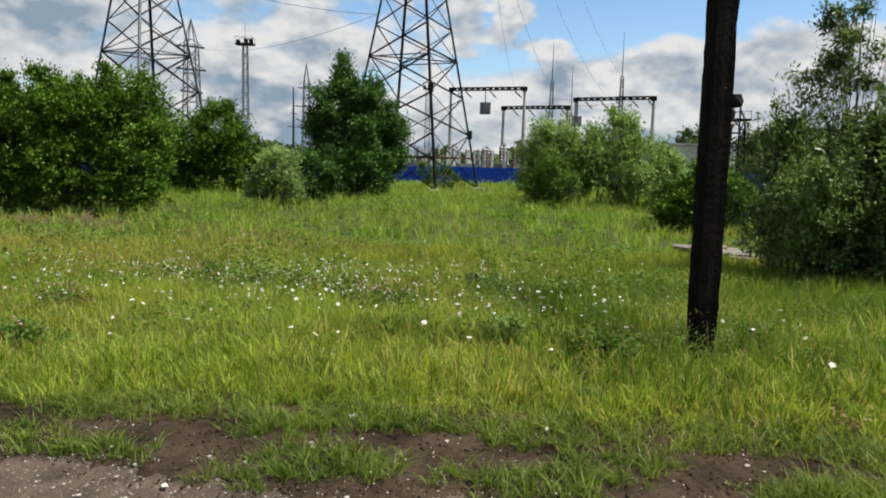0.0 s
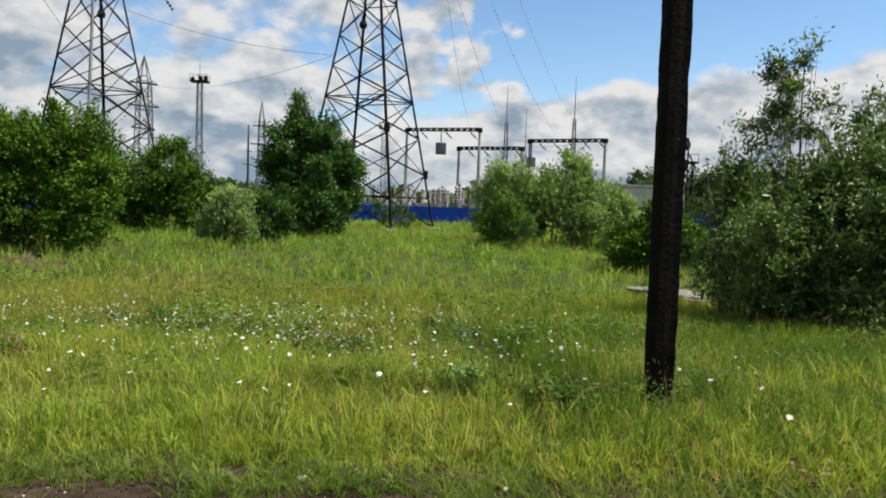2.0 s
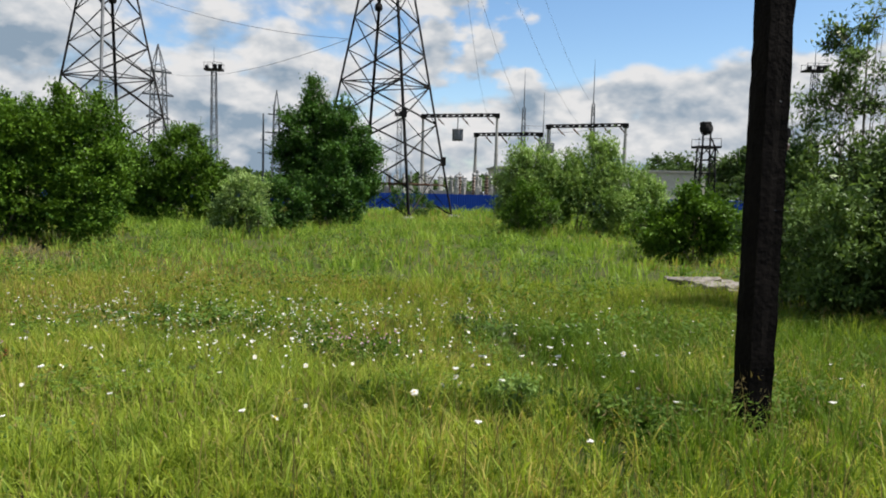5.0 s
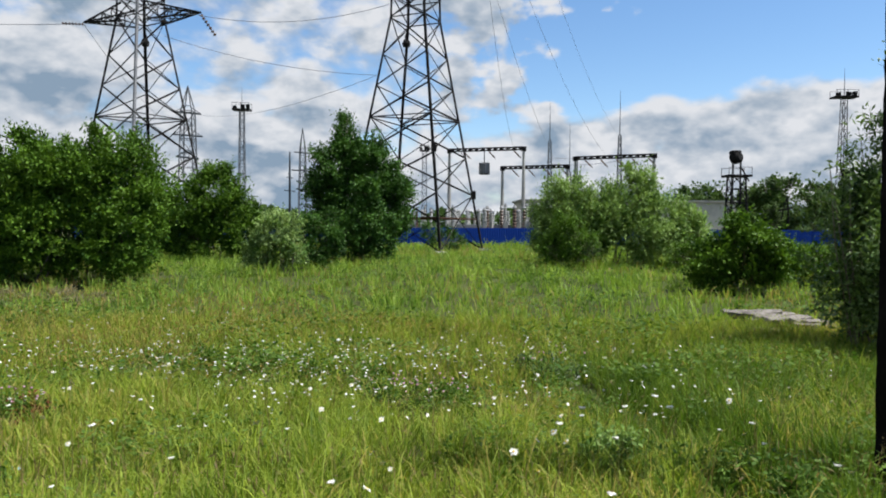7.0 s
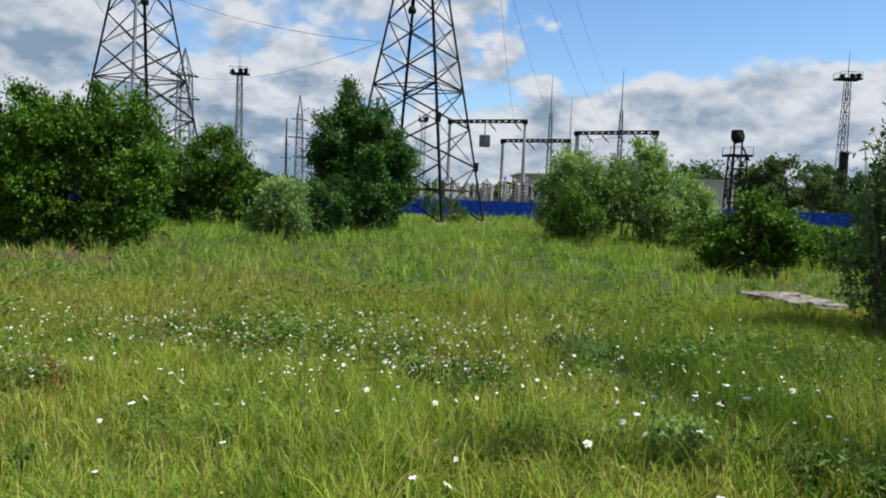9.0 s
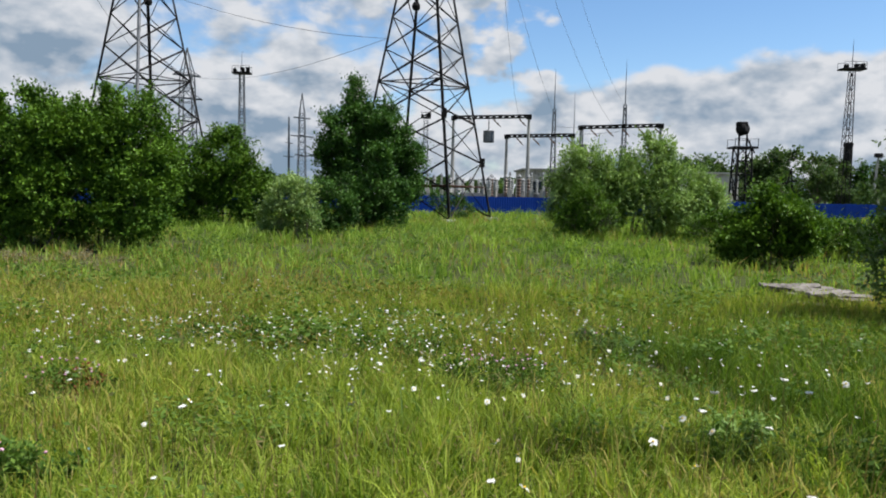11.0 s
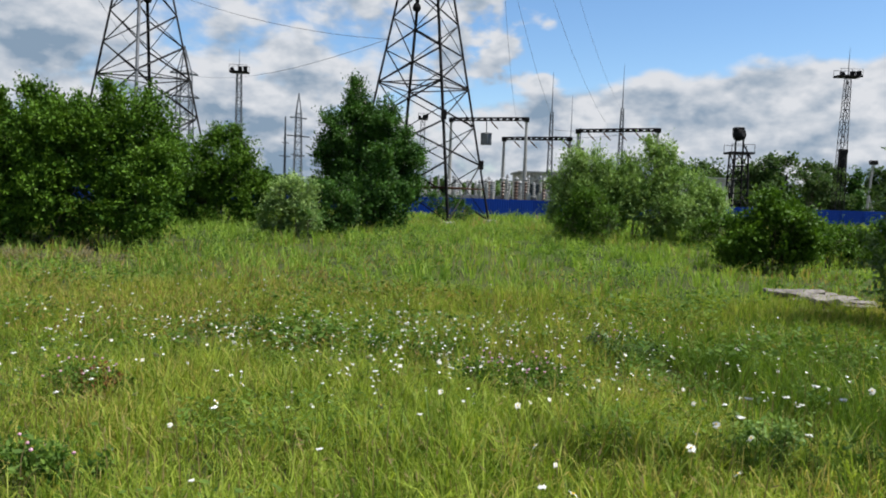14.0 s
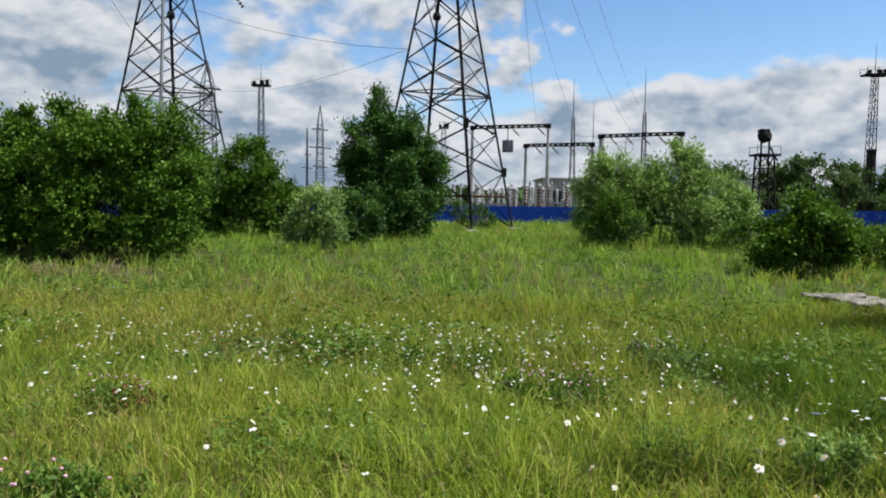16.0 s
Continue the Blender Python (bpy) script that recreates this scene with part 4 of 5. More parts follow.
# ---- the substation ----
def gantry(x0, y0, x1, y1, h, label, strings=3, leg=0.42):
    e = empty("gantry", ((x0 + x1) / 2, (y0 + y1) / 2, 0), label, "gantry", "substation gantries")
    d = Vector(((x1 - x0) / 2, (y1 - y0) / 2, 0))
    for s in (-1, 1):
        p = d * s
        bm = bmesh.new()
        tube(bm, [p + Vector((0, 0, -0.3)), p + Vector((0, 0, h * 0.5)), p + Vector((0, 0, h - 0.2))], [leg / 2 + 0.06, leg / 2, leg / 2 - 0.07], 10)
        part("column", bm, M_CONCRETE, e, "grey concrete column")
        bm = bmesh.new()
        box(bm, (p.x - 0.26, p.y - 0.24, h - 0.32), (p.x + 0.26, p.y + 0.24, h + 0.18))
        part("head_plate", bm, M_STEEL_DARK, e)
    bm = bmesh.new()
    n = 12
    u = d.normalized().cross(Vector((0, 0, 1))) * 0.18
    corners = [u + Vector((0, 0, 0.14)), -u + Vector((0, 0, 0.14)), u - Vector((0, 0, 0.14)), -u - Vector((0, 0, 0.14))]
    for cc in corners:
        beam(bm, -d + cc + Vector((0, 0, h)), d + cc + Vector((0, 0, h)), 0.11)
    for k in range(n):
        a, b = -d + d * 2 * k / n, -d + d * 2 * (k + 1) / n
        z = Vector((0, 0, h))
        for i, j in ((0, 2), (1, 3), (2, 0), (3, 1), (0, 1), (2, 3)):
            beam(bm, a + corners[i] + z, b + corners[j] + z, 0.07)
    part("truss", bm, M_STEEL_DARK, e)
    for k in range(strings):
        f = (k + 0.6) / strings * 2 - 1
        p = d * f + Vector((0, -0.2, h - 0.25))
        bm = bmesh.new()
        pts = [p + Vector((0.16 * j, -0.05 * j, -0.17 * j)) for j in range(6)]
        tube(bm, pts, [0.03, 0.1, 0.05, 0.1, 0.05, 0.03], 6)
        part("insulator", bm, M_BROWN_PORC, e)
    return e


def hanging_trap(x, y, z, drop, r, h):
    e = empty("line_trap", (x, y, z), "grey barrel-shaped line trap hung below a gantry", "line trap", "line traps")
    bm = bmesh.new()
    lathe(bm, [(r * 0.9, -h / 2), (r, -h / 2 + 0.05), (r, h / 2 - 0.05), (r * 0.9, h / 2)], 18)
    part("barrel", bm, M_STEEL_GREY, e)
    for k in range(12):
        bm = bmesh.new()
        a = 2 * math.pi * k / 12
        beam(bm, (r * 1.02 * math.cos(a), r * 1.02 * math.sin(a), -h / 2), (r * 1.02 * math.cos(a), r * 1.02 * math.sin(a), h / 2), 0.07)
        part("slat", bm, M_STEEL_FAR, e)
    for zz in (-h / 2, h / 2):
        bm = bmesh.new()
        for k in range(3):
            a = math.pi * k / 3
            beam(bm, (r * 1.08 * math.cos(a), r * 1.08 * math.sin(a), zz), (-r * 1.08 * math.cos(a), -r * 1.08 * math.sin(a), zz), 0.1)
        part("spider", bm, M_STEEL_DARK, e)
    bm = bmesh.new()
    tube(bm, [(0, 0, h / 2), (0, 0, h / 2 + drop)], [0.05, 0.05], 6)
    part("hanger", bm, M_STEEL_DARK, e)


gantry(1.85, 83.5, 9.9, 80.5, 10.3, "tall concrete-legged gantry with a dark steel truss", 3)
gantry(8.1, 85.5, 15.1, 82.5, 8.55, "concrete-legged gantry with a dark steel truss", 4)
gantry(15.9, 82.0, 23.5, 78.0, 9.4, "concrete-legged gantry with a dark steel truss", 5)
hanging_trap(5.7, 82.0, 8.15, 1.75, 0.55, 1.2)
hanging_trap(15.9, 80.9, 6.9, 2.2, 0.45, 1.0)


def lightning_mast(x, y, h, split, label):
    e, at, cor = lattice("lightning_mast", x, y, split, 0.8, 0.3, M_STEEL_FAR, label, "mast", panels=14, bar=0.07, group="lightning masts")
    spike(e, at(1), h - split, M_STEEL_FAR)


lightning_mast(15.2, 95, 18.0, 12.9, "thin grey lattice lightning mast in the substation")
lightning_mast(24.3, 95, 19.4, 13.7, "thin grey lattice lightning mast in the substation")
lightning_mast(18.2, 97, 15.4, 9.0, "thin grey lattice lightning mast in the substation")
cable((15.2, 95, 10.7), (24.3, 95, 11.1), 0.25, 0.03)
cable((15.2, 95, 9.9), (24.3, 95, 10.4), 0.3, 0.03)


def apparatus(h_foot, h_ins, r, mat):
    """A post insulator on its concrete foot, to be copied."""
    e = empty("post_insulator", (0, 0, -50), "pale ribbed post insulator on a concrete pedestal behind the blue fence", "insulator", "substation insulators")
    bm = bmesh.new()
    box(bm, (-0.2, -0.2, -0.2), (0.2, 0.2, h_foot))
    bmesh.ops.bevel(bm, geom=bm.edges[:], offset=0.03, segments=1, affect="EDGES")
    part("pedestal", bm, M_CONCRETE, e)
    bm = bmesh.new()
    prof = []
    for k in range(7):
        z = h_foot + h_ins * k / 7
        prof += [(r * 0.6, z), (r, z + h_ins * 0.045), (r * 0.62, z + h_ins * 0.1)]
    lathe(bm, prof, 10)
    part("column", bm, mat, e)
    bm = bmesh.new()
    lathe(bm, [(r * 0.9, h_foot + h_ins), (r * 1.1, h_foot + h_ins + 0.1), (r * 0.5, h_foot + h_ins + 0.3), (0.05, h_foot + h_ins + 0.36)], 10)
    part("cap", bm, M_STEEL_GREY, e)
    return e


rs = np.random.default_rng(19)
kinds = [apparatus(1.7, 1.5, 0.2, M_PORCELAIN), apparatus(2.2, 1.0, 0.26, M_PORCELAIN), apparatus(1.3, 2.2, 0.22, M_BROWN_PORC), apparatus(2.3, 1.4, 0.15, M_CONCRETE)]
for k in range(46):
    copy_thing(kinds[k % 4], pose(-6 + 24 * ((k * 0.618) % 1.0) + rs.normal(0, 0.2), 70 + 18 * ((k * 0.377) % 1.0), 0, 0, 0, rs.uniform(0, 90)))
for o in kinds:
    o.matrix_world = pose(2.0 + 3.1 * kinds.index(o), 72.0 + kinds.index(o), 0)


def breaker(x, y, turn):
    e = empty("circuit_breaker", (x, y, 0), "grey substation circuit breaker with three ribbed bushings", "switchgear", "substation switchgear", turn)
    bm = bmesh.new()
    box(bm, (-1.1, -0.5, 1.0), (1.1, 0.5, 1.9))
    bmesh.ops.bevel(bm, geom=bm.edges[:], offset=0.08, segments=2, affect="EDGES")
    part("tank", bm, M_STEEL_GREY, e)
    for sx in (-0.95, 0.95):
        for sy in (-0.4, 0.4):
            bm = bmesh.new()
            beam(bm, (sx, sy, -0.2), (sx, sy, 1.05), 0.14)
            part("leg", bm, M_STEEL_DARK, e)
    for sx in (-0.8, 0, 0.8):
        bm = bmesh.new()
        prof = []
        for k in range(8):
            prof += [(0.10, 1.85 + 0.2 * k), (0.19, 1.92 + 0.2 * k), (0.10, 1.97 + 0.2 * k)]
        lathe(bm, prof, 10, (sx, 0, 0))
        part("bushing", bm, M_PORCELAIN, e)


for x, y, a in ((3.5, 76, 10), (7.2, 78, -5), (11.0, 76, 20), (13.5, 79, 0), (-3.5, 80, 5)):
    breaker(x, y, a)


def service_building():
    e = empty("service_building", (29.3, 113, 0), "long low pale rendered substation building with a flat roof", "building")
    L, D, H = 15.9, 5.0, 5.55
    bm = bmesh.new()
    box(bm, (-L, -D, -0.3), (L, D, H))
    part("wall", bm, M_WALL, e)
    bm = bmesh.new()
    box(bm, (-L - 0.3, -D - 0.3, H), (L + 0.3, D + 0.3, H + 0.28))
    part("roof", bm, M_CONCRETE, e, "flat grey roof slab")
    for k in range(4):
        x = -L + 2.0 + k * 3.4
        if k == 3:
            bm = bmesh.new()
            box(bm, (x - 0.8, -D - 0.06, 0), (x + 0.8, -D + 0.02, 2.6))
            part("door", bm, M_STEEL_FAR, e, "grey steel door")
            continue
        bm = bmesh.new()
        box(bm, (x - 0.75, -D - 0.05, 2.3), (x + 0.75, -D + 0.02, 3.9))
        w = part("window", bm, M_DARK_GLASS, e)
        bm = bmesh.new()
        for a, b in (((-0.8, 2.25), (-0.8, 3.95)), ((0.8, 2.25), (0.8, 3.95)), ((-0.8, 2.25), (0.8, 2.25)), ((-0.8, 3.95), (0.8, 3.95)), ((0, 2.3), (0, 3.9))):
            beam(bm, (x + a[0], -D - 0.07, a[1]), (x + b[0], -D - 0.07, b[1]), 0.09)
        part("frame", bm, M_CONCRETE, w)


service_building()


def signal_tower():
    e, at, cor = lattice("searchlight_tower", 35.4, 85, 7.85, 2.0, 1.5, M_BLACK, "black lattice tower with a railed platform and a hooded lamp", "tower", panels=5, bar=0.16)
    platform(e, at(1), 2.75, 2.2, M_BLACK, 0.9, False)
    for s in (-1, 1):
        bm = bmesh.new()
        beam(bm, (s * 0.45, 0, 7.9), (s * 0.45, 0, 9.4), 0.16)
        part("fork", bm, M_BLACK, e)
    bm = bmesh.new()
    lathe(bm, [(0.55, -0.6), (0.72, -0.45), (0.72, 0.35), (0.5, 0.55)], 14)
    bmesh.ops.transform(bm, matrix=pose(-0.05, 0, 9.95, 78, 0, 35), verts=bm.verts)
    lamp = part("lamp_housing", bm, M_BLACK, e)
    bm = bmesh.new()
    box(bm, (-0.75, -0.5, 10.25), (0.35, 0.5, 10.75))
    bmesh.ops.bevel(bm, geom=bm.edges[:], offset=0.1, segments=1, affect="EDGES")
    part("hood", bm, M_BLACK, lamp)
    for p, q in (((0.9, 1.0, 9.0), (2.0, 1.2, 7.3)), ((-0.9, -1.0, 0), (-1.5, -1.1, 3.9))):
        bm = bmesh.new()
        beam(bm, p, q, 0.12)
        part("stay", bm, M_BLACK, e)
    bm = bmesh.new()
    beam(bm, (-1.3, -1.2, -0.2), (-0.95, -1.0, 7.8), 0.14)
    part("ladder", bm, M_BLACK, e)


signal_tower()

e = empty("antenna_pole", (49.1, 100, 0), "thin dark pole with a tilted antenna head", "pole")
bm = bmesh.new()
tube(bm, [(0.1, 0, -0.2), (0, 0, 4.5), (-0.2, 0, 6.3)], [0.16, 0.12, 0.08], 7)
part("shaft", bm, M_STEEL_DARK, e)
bm = bmesh.new()
beam(bm, (-1.3, 0, 4.25), (0.6, 0, 4.6), 0.25)
beam(bm, (-1.0, 0, 3.0), (-0.2, 0, 6.0), 0.14)
part("antenna", bm, M_STEEL_DARK, e)
e = empty("power_pole", (60.6, 100, 0), "grey pole with a strut and a dark hooked lamp head", "pole")
bm = bmesh.new()
tube(bm, [(-0.2, 0, -0.2), (0, 0, 4), (0.35, 0, 8.2)], [0.2, 0.17, 0.12], 8)
part("shaft", bm, M_CONCRETE, e)
bm = bmesh.new()
tube(bm, [(1.35, 0, -0.2), (0.0, 0, 3.8)], [0.15, 0.12], 7)
part("strut", bm, M_CONCRETE, e)
bm = bmesh.new()
box(bm, (-0.2, -0.3, 8.0), (0.9, 0.3, 8.6))
bmesh.ops.bevel(bm, geom=bm.edges[:], offset=0.12, segments=1, affect="EDGES")
part("lamp_head", bm, M_BLACK, e)
bm = bmesh.new()
lathe(bm, [(1.0, -0.5), (0.95, 6), (0.85, 13.6), (0.95, 13.7), (0.95, 14.3)], 14, (87.3, 152, 0))
tagged(part("chimney", bm, M_BLACK), "dark round factory chimney beyond the trees", "chimney")


# ---- the blue fence ----
def fence_panel_mesh():
    bm = bmesh.new()
    n = 10
    prof = []
    for k in range(n):
        u = k * 0.2
        prof += [(u, 0.0), (u + 0.06, 0.0), (u + 0.08, 0.016), (u + 0.18, 0.016)]
    prof.append((2.0, 0.0))
    for a, b in zip(prof, prof[1:]):
        v = [bm.verts.new((p[0], -p[1], z)) for p, z in ((a, 0), (b, 0), (b, 1), (a, 1))]
        bm.faces.new(v)
    bmesh.ops.remove_doubles(bm, verts=bm.verts, dist=0.0005)
    bmesh.ops.solidify(bm, geom=bm.faces[:], thickness=0.004)
    me = bpy.data.meshes.new("panel")
    bm.to_mesh(me)
    bm.free()
    me.materials.append(M_BLUE)
    return me


def build_fence():
    e = empty("sheet_fence", (0, 62, 0), "bright blue corrugated sheet-metal fence round the substation", "fence")
    me = fence_panel_mesh()
    bm = bmesh.new()
    box(bm, (-0.04, 0.0, -0.3), (0.04, 0.08, 1.5))
    pm = bpy.data.meshes.new("post")
    bm.to_mesh(pm)
    bm.free()
    pm.materials.append(M_STEEL_DARK)
    r = np.random.default_rng(3)
    for k in range(46):
        x = -30 + 2.0 * k
        y = -0.03 * max(0, x - 20)
        p = new("panel", me)
        p.parent = e
        p.matrix_local = pose(x, y, 0.02 + r.normal(0, 0.012), 0, 0, -1.0 if x > 20 else 0) @ Matrix.Diagonal((1.0, 1, 1.54, 1))
        q = new("post", pm)
        q.parent = e
        q.matrix_local = pose(x, y + 0.02, 0)


build_fence()


# ---- the timber heap ----
def build_heap():
    r = np.random.default_rng(29)
    low = float(ground_z(6.5, 15.8))
    for k in range(20):
        layer = k // 6
        x, y, z = 6.55 + r.uniform(-0.42, 0.6), 15.8 + 0.24 * (k % 6 - 2.5) + r.normal(0, 0.04), 0.03 + 0.06 * layer + 0.02 * (k % 6)
        l, a, tilt, w = r.uniform(0.55, 1.25), r.normal(-4, 12), r.normal(2, 3), r.uniform(0.14, 0.27)
        bm = bmesh.new()
        n = 8
        rings = []
        for j in range(n + 1):
            u = -l / 2 + l * j / n
            s = 1 - 0.25 * (j in (0, n)) * r.random()
            rings.append([bm.verts.new((u + r.normal(0, 0.015), c[0] * w / 2 * s + r.normal(0, 0.006), c[1] * 0.035 + r.normal(0, 0.006))) for c in ((-1, -1), (1, -1), (1.02, 0.5), (0.3, 1), (-0.4, 0.9), (-1, 0.6))])
        for r0, r1 in zip(rings, rings[1:]):
            for s in range(6):
                bm.faces.new((r0[s], r0[(s + 1) % 6], r1[(s + 1) % 6], r1[s]))
        bm.faces.new(rings[0][::-1])
        bm.faces.new(rings[-1])
        bmesh.ops.recalc_face_normals(bm, faces=bm.faces)
        ob = part("board", bm, M_WOOD_GREY)
        ob.matrix_world = pose(x, y, low + z, 7 + r.normal(0, 6), tilt, a)
        tagged(ob, "split weathered grey board lying on a low heap in the grass", "board", "boards of the old timber heap")
    # low body added under the boards, its dark colour standing for their shadow
    bm = bmesh.new()
    bmesh.ops.create_icosphere(bm, subdivisions=3, radius=1)
    for v in bm.verts:
        v.co *= 1 + 0.16 * noise.noise(v.co * 2.2)
        v.co = Vector((v.co.x * 0.85, v.co.y * 0.72, v.co.z * 0.27))
    ob = part("mound", bm, M_SOIL, smooth=True)
    ob.matrix_world = pose(6.4, 15.85, low - 0.10)
    tagged(ob, "low mound under the old boards, soil-dark to stand for the shade there", "mound")


build_heap()


# ---- far woods ----
def far_tree(name, label, h, w, seed, mat, cone=False):
    if cone:
        blobs = [(0, 0, h * (0.18 + 0.16 * k), w * (0.5 - 0.095 * k), w * (0.5 - 0.095 * k), h * 0.13) for k in range(5)]
    else:
        r = np.random.default_rng(seed)
        blobs = [(r.normal(0, w * 0.14), r.normal(0, w * 0.14), h * r.uniform(0.38, 0.75), w * r.uniform(0.28, 0.42), w * r.uniform(0.28, 0.42), h * r.uniform(0.2, 0.3)) for _ in range(6)]
    return bush(name, label, "tree", 0, -70, blobs, mat, 800, 5, 0.66, 0.50, 0.7, seed, stem=0.22, stems=6, trunk=True, group="trees of the far wood")


far_kinds = [far_tree("deciduous_tree", "rounded green deciduous tree in the far wood", 11, 8, 101, M_LEAF_FAR),
             far_tree("deciduous_tree", "broad green deciduous tree in the far wood", 9, 9, 103, M_LEAF_FAR),
             far_tree("deciduous_tree", "tall green deciduous tree in the far wood", 13, 8, 107, M_LEAF_FAR),
             far_tree("conifer", "dark pointed conifer in the far wood", 13, 5, 109, M_LEAF_BIRCH, True)]
rf = np.random.default_rng(43)
spots = [(54, 150, 2, 0.92), (60, 152, 2, 0.95), (66, 150, 2, 0.93), (71, 148, 0, 1.08), (77, 155, 1, 0.85), (82, 150, 0, 1.0), (88, 148, 3, 0.92), (96, 150, 0, 0.95), (104, 150, 2, 0.9), (112, 150, 1, 1.1), (48, 155, 1, 0.95), (42, 150, 0, 0.75)]
spots += [(44 + 5.2 * k + rf.normal(0, 1.5), 128 + rf.uniform(-8, 12), int(rf.integers(0, 2)), rf.uniform(0.45, 0.7)) for k in range(15)]
spots += [(-70 + 12 * k + rf.normal(0, 3), 235 + rf.uniform(-20, 30), int(rf.integers(0, 3)), rf.uniform(0.5, 0.75)) for k in range(14)]
spots += [(-48 + 7 * k, 70 + rf.uniform(-4, 8), int(rf.integers(0, 2)), rf.uniform(0.3, 0.42)) for k in range(5)]
for x, y, k, s in spots:
    t = copy_thing(far_kinds[k], pose(x, y, 0, 0, 0, rf.uniform(0, 360)))
    t.scale = (s, s, s)
for k, o in enumerate(far_kinds):
    o.matrix_world = pose((120, 130, -90, -110)[k], (150, 140, 120, 90)[k], 0)


def wood_ring():
    """The woods that close the view all round, far away, as many leaf clumps on a low uneven belt."""
    r = np.random.default_rng(51)
    n = 26000
    a = r.uniform(0, 2 * np.pi, n)
    d = r.uniform(330, 380, n)
    h = (6.5 + 2.5 * np.sin(a * 23) + 1.8 * np.sin(a * 57 + 1) + 1.2 * np.sin(a * 131)) * np.sqrt(r.random(n))
    P = np.stack([d * np.sin(a), d * np.cos(a), np.maximum(h, 0.2)], 1)
    s = r.uniform(1.0, 2.2, n)[:, None]
    u = sphere_dirs(n, r)
    v = np.cross(u, sphere_dirs(n, r))
    V = np.stack([P - u * s, P + v * s, P + u * s, P - v * s], 1).reshape(-1, 3)
    V[:, 2] = np.maximum(V[:, 2], 0)
    k = np.arange(n)[:, None, None] * 4
    ob = mesh_tris("far_woods", V, (k + np.array([[0, 1, 2], [0, 2, 3]])[None]).reshape(-1, 3), M_LEAF_FAR)
    tagged(ob, "low belt of hazy green woods on the horizon", "woods", kind="stuff")


wood_ring()

# ---- meadow plants ----
meadow("grass", 200000, 3.4, 8.5, 0.13, 0.40, 0.0075, M_GRASS, "tall uneven yellow-green meadow grass near the road", droop=1.0)
meadow("grass", 160000, 8.0, 16.0, 0.15, 0.42, 0.012, M_GRASS, "tall green meadow grass with dry patches", 13, 0.05)
meadow("grass", 115000, 15.5, 44.0, 0.22, 0.55, 0.026, M_GRASS_FAR, "thick green grass across the far meadow", 11, 0.12)
meadow("grass", 45000, 43.0, 75.0, 0.3, 0.75, 0.06, M_GRASS_FAR, "tall green grass along the fence", 9, 0.25)
x, y = rng.uniform(0.0, 11.0, 15000), rng.uniform(3.9, 19.0, 15000)
keep = (y > grass_edge(x) + 0.2) & (rng.random(15000) < lush_share(x, y)) & (furrow_away(x, y) > 0.16) & (np.hypot(x - 2.3, y - 5.3) > 0.4)
x, y, h = np.repeat(x[keep], 14), np.repeat(y[keep], 14), np.repeat(rng.uniform(0.24, 0.5, keep.sum()), 14) * rng.uniform(0.45, 1.1, 14 * keep.sum())
a, d = rng.uniform(0, 2 * np.pi, len(x)), np.abs(rng.normal(0, 0.05, len(x)))
blades("grass", x + np.cos(a) * d, y + np.sin(a) * d, h, np.full(len(x), 0.009), M_LUSH, "lush dark green grass on the thicket side of the meadow", 0.8, None, a)
x, y = wedge(4500, 3.6, 14.0)
keep = y > grass_edge(x) + 0.1
blades("seed_stalks", x[keep], y[keep], rng.uniform(0.3, 0.62, keep.sum()), np.full(keep.sum(), 0.005), M_STALK, "thin brownish seed stalks above the grass", 0.3)
x, y = rng.uniform(-7, 7, 16000), rng.uniform(1.6, 4.5, 16000)
f = (y - road_edge(x)) / (grass_edge(x) - road_edge(x))
keep = (f > -0.03) & (f < 1.15) & (rng.random(16000) < np.clip(2.6 * (clumpy(x, y * 1.6, 4.2, 3.0) - 0.44) + 0.18 + 0.5 * (f > 0.8) - 0.25 * (f < 0.15), 0, 0.95))
x, y, h = x[keep], y[keep], rng.uniform(0.05, 0.15, keep.sum())
x, y, h = np.repeat(x, 15), np.repeat(y, 15), np.repeat(h, 15) * rng.uniform(0.5, 1.1, 15 * keep.sum())
a, d = rng.uniform(0, 2 * np.pi, len(x)), np.abs(rng.normal(0, 0.022, len(x)))
x, y = x + np.cos(a) * d, y + np.sin(a) * d
blades("verge_tufts", x, y, h, np.full(len(x), 0.007), M_TUFT, "short trodden grass tufts on the bare soil", 1.5, ground_z(x, y) + 0.03, a)


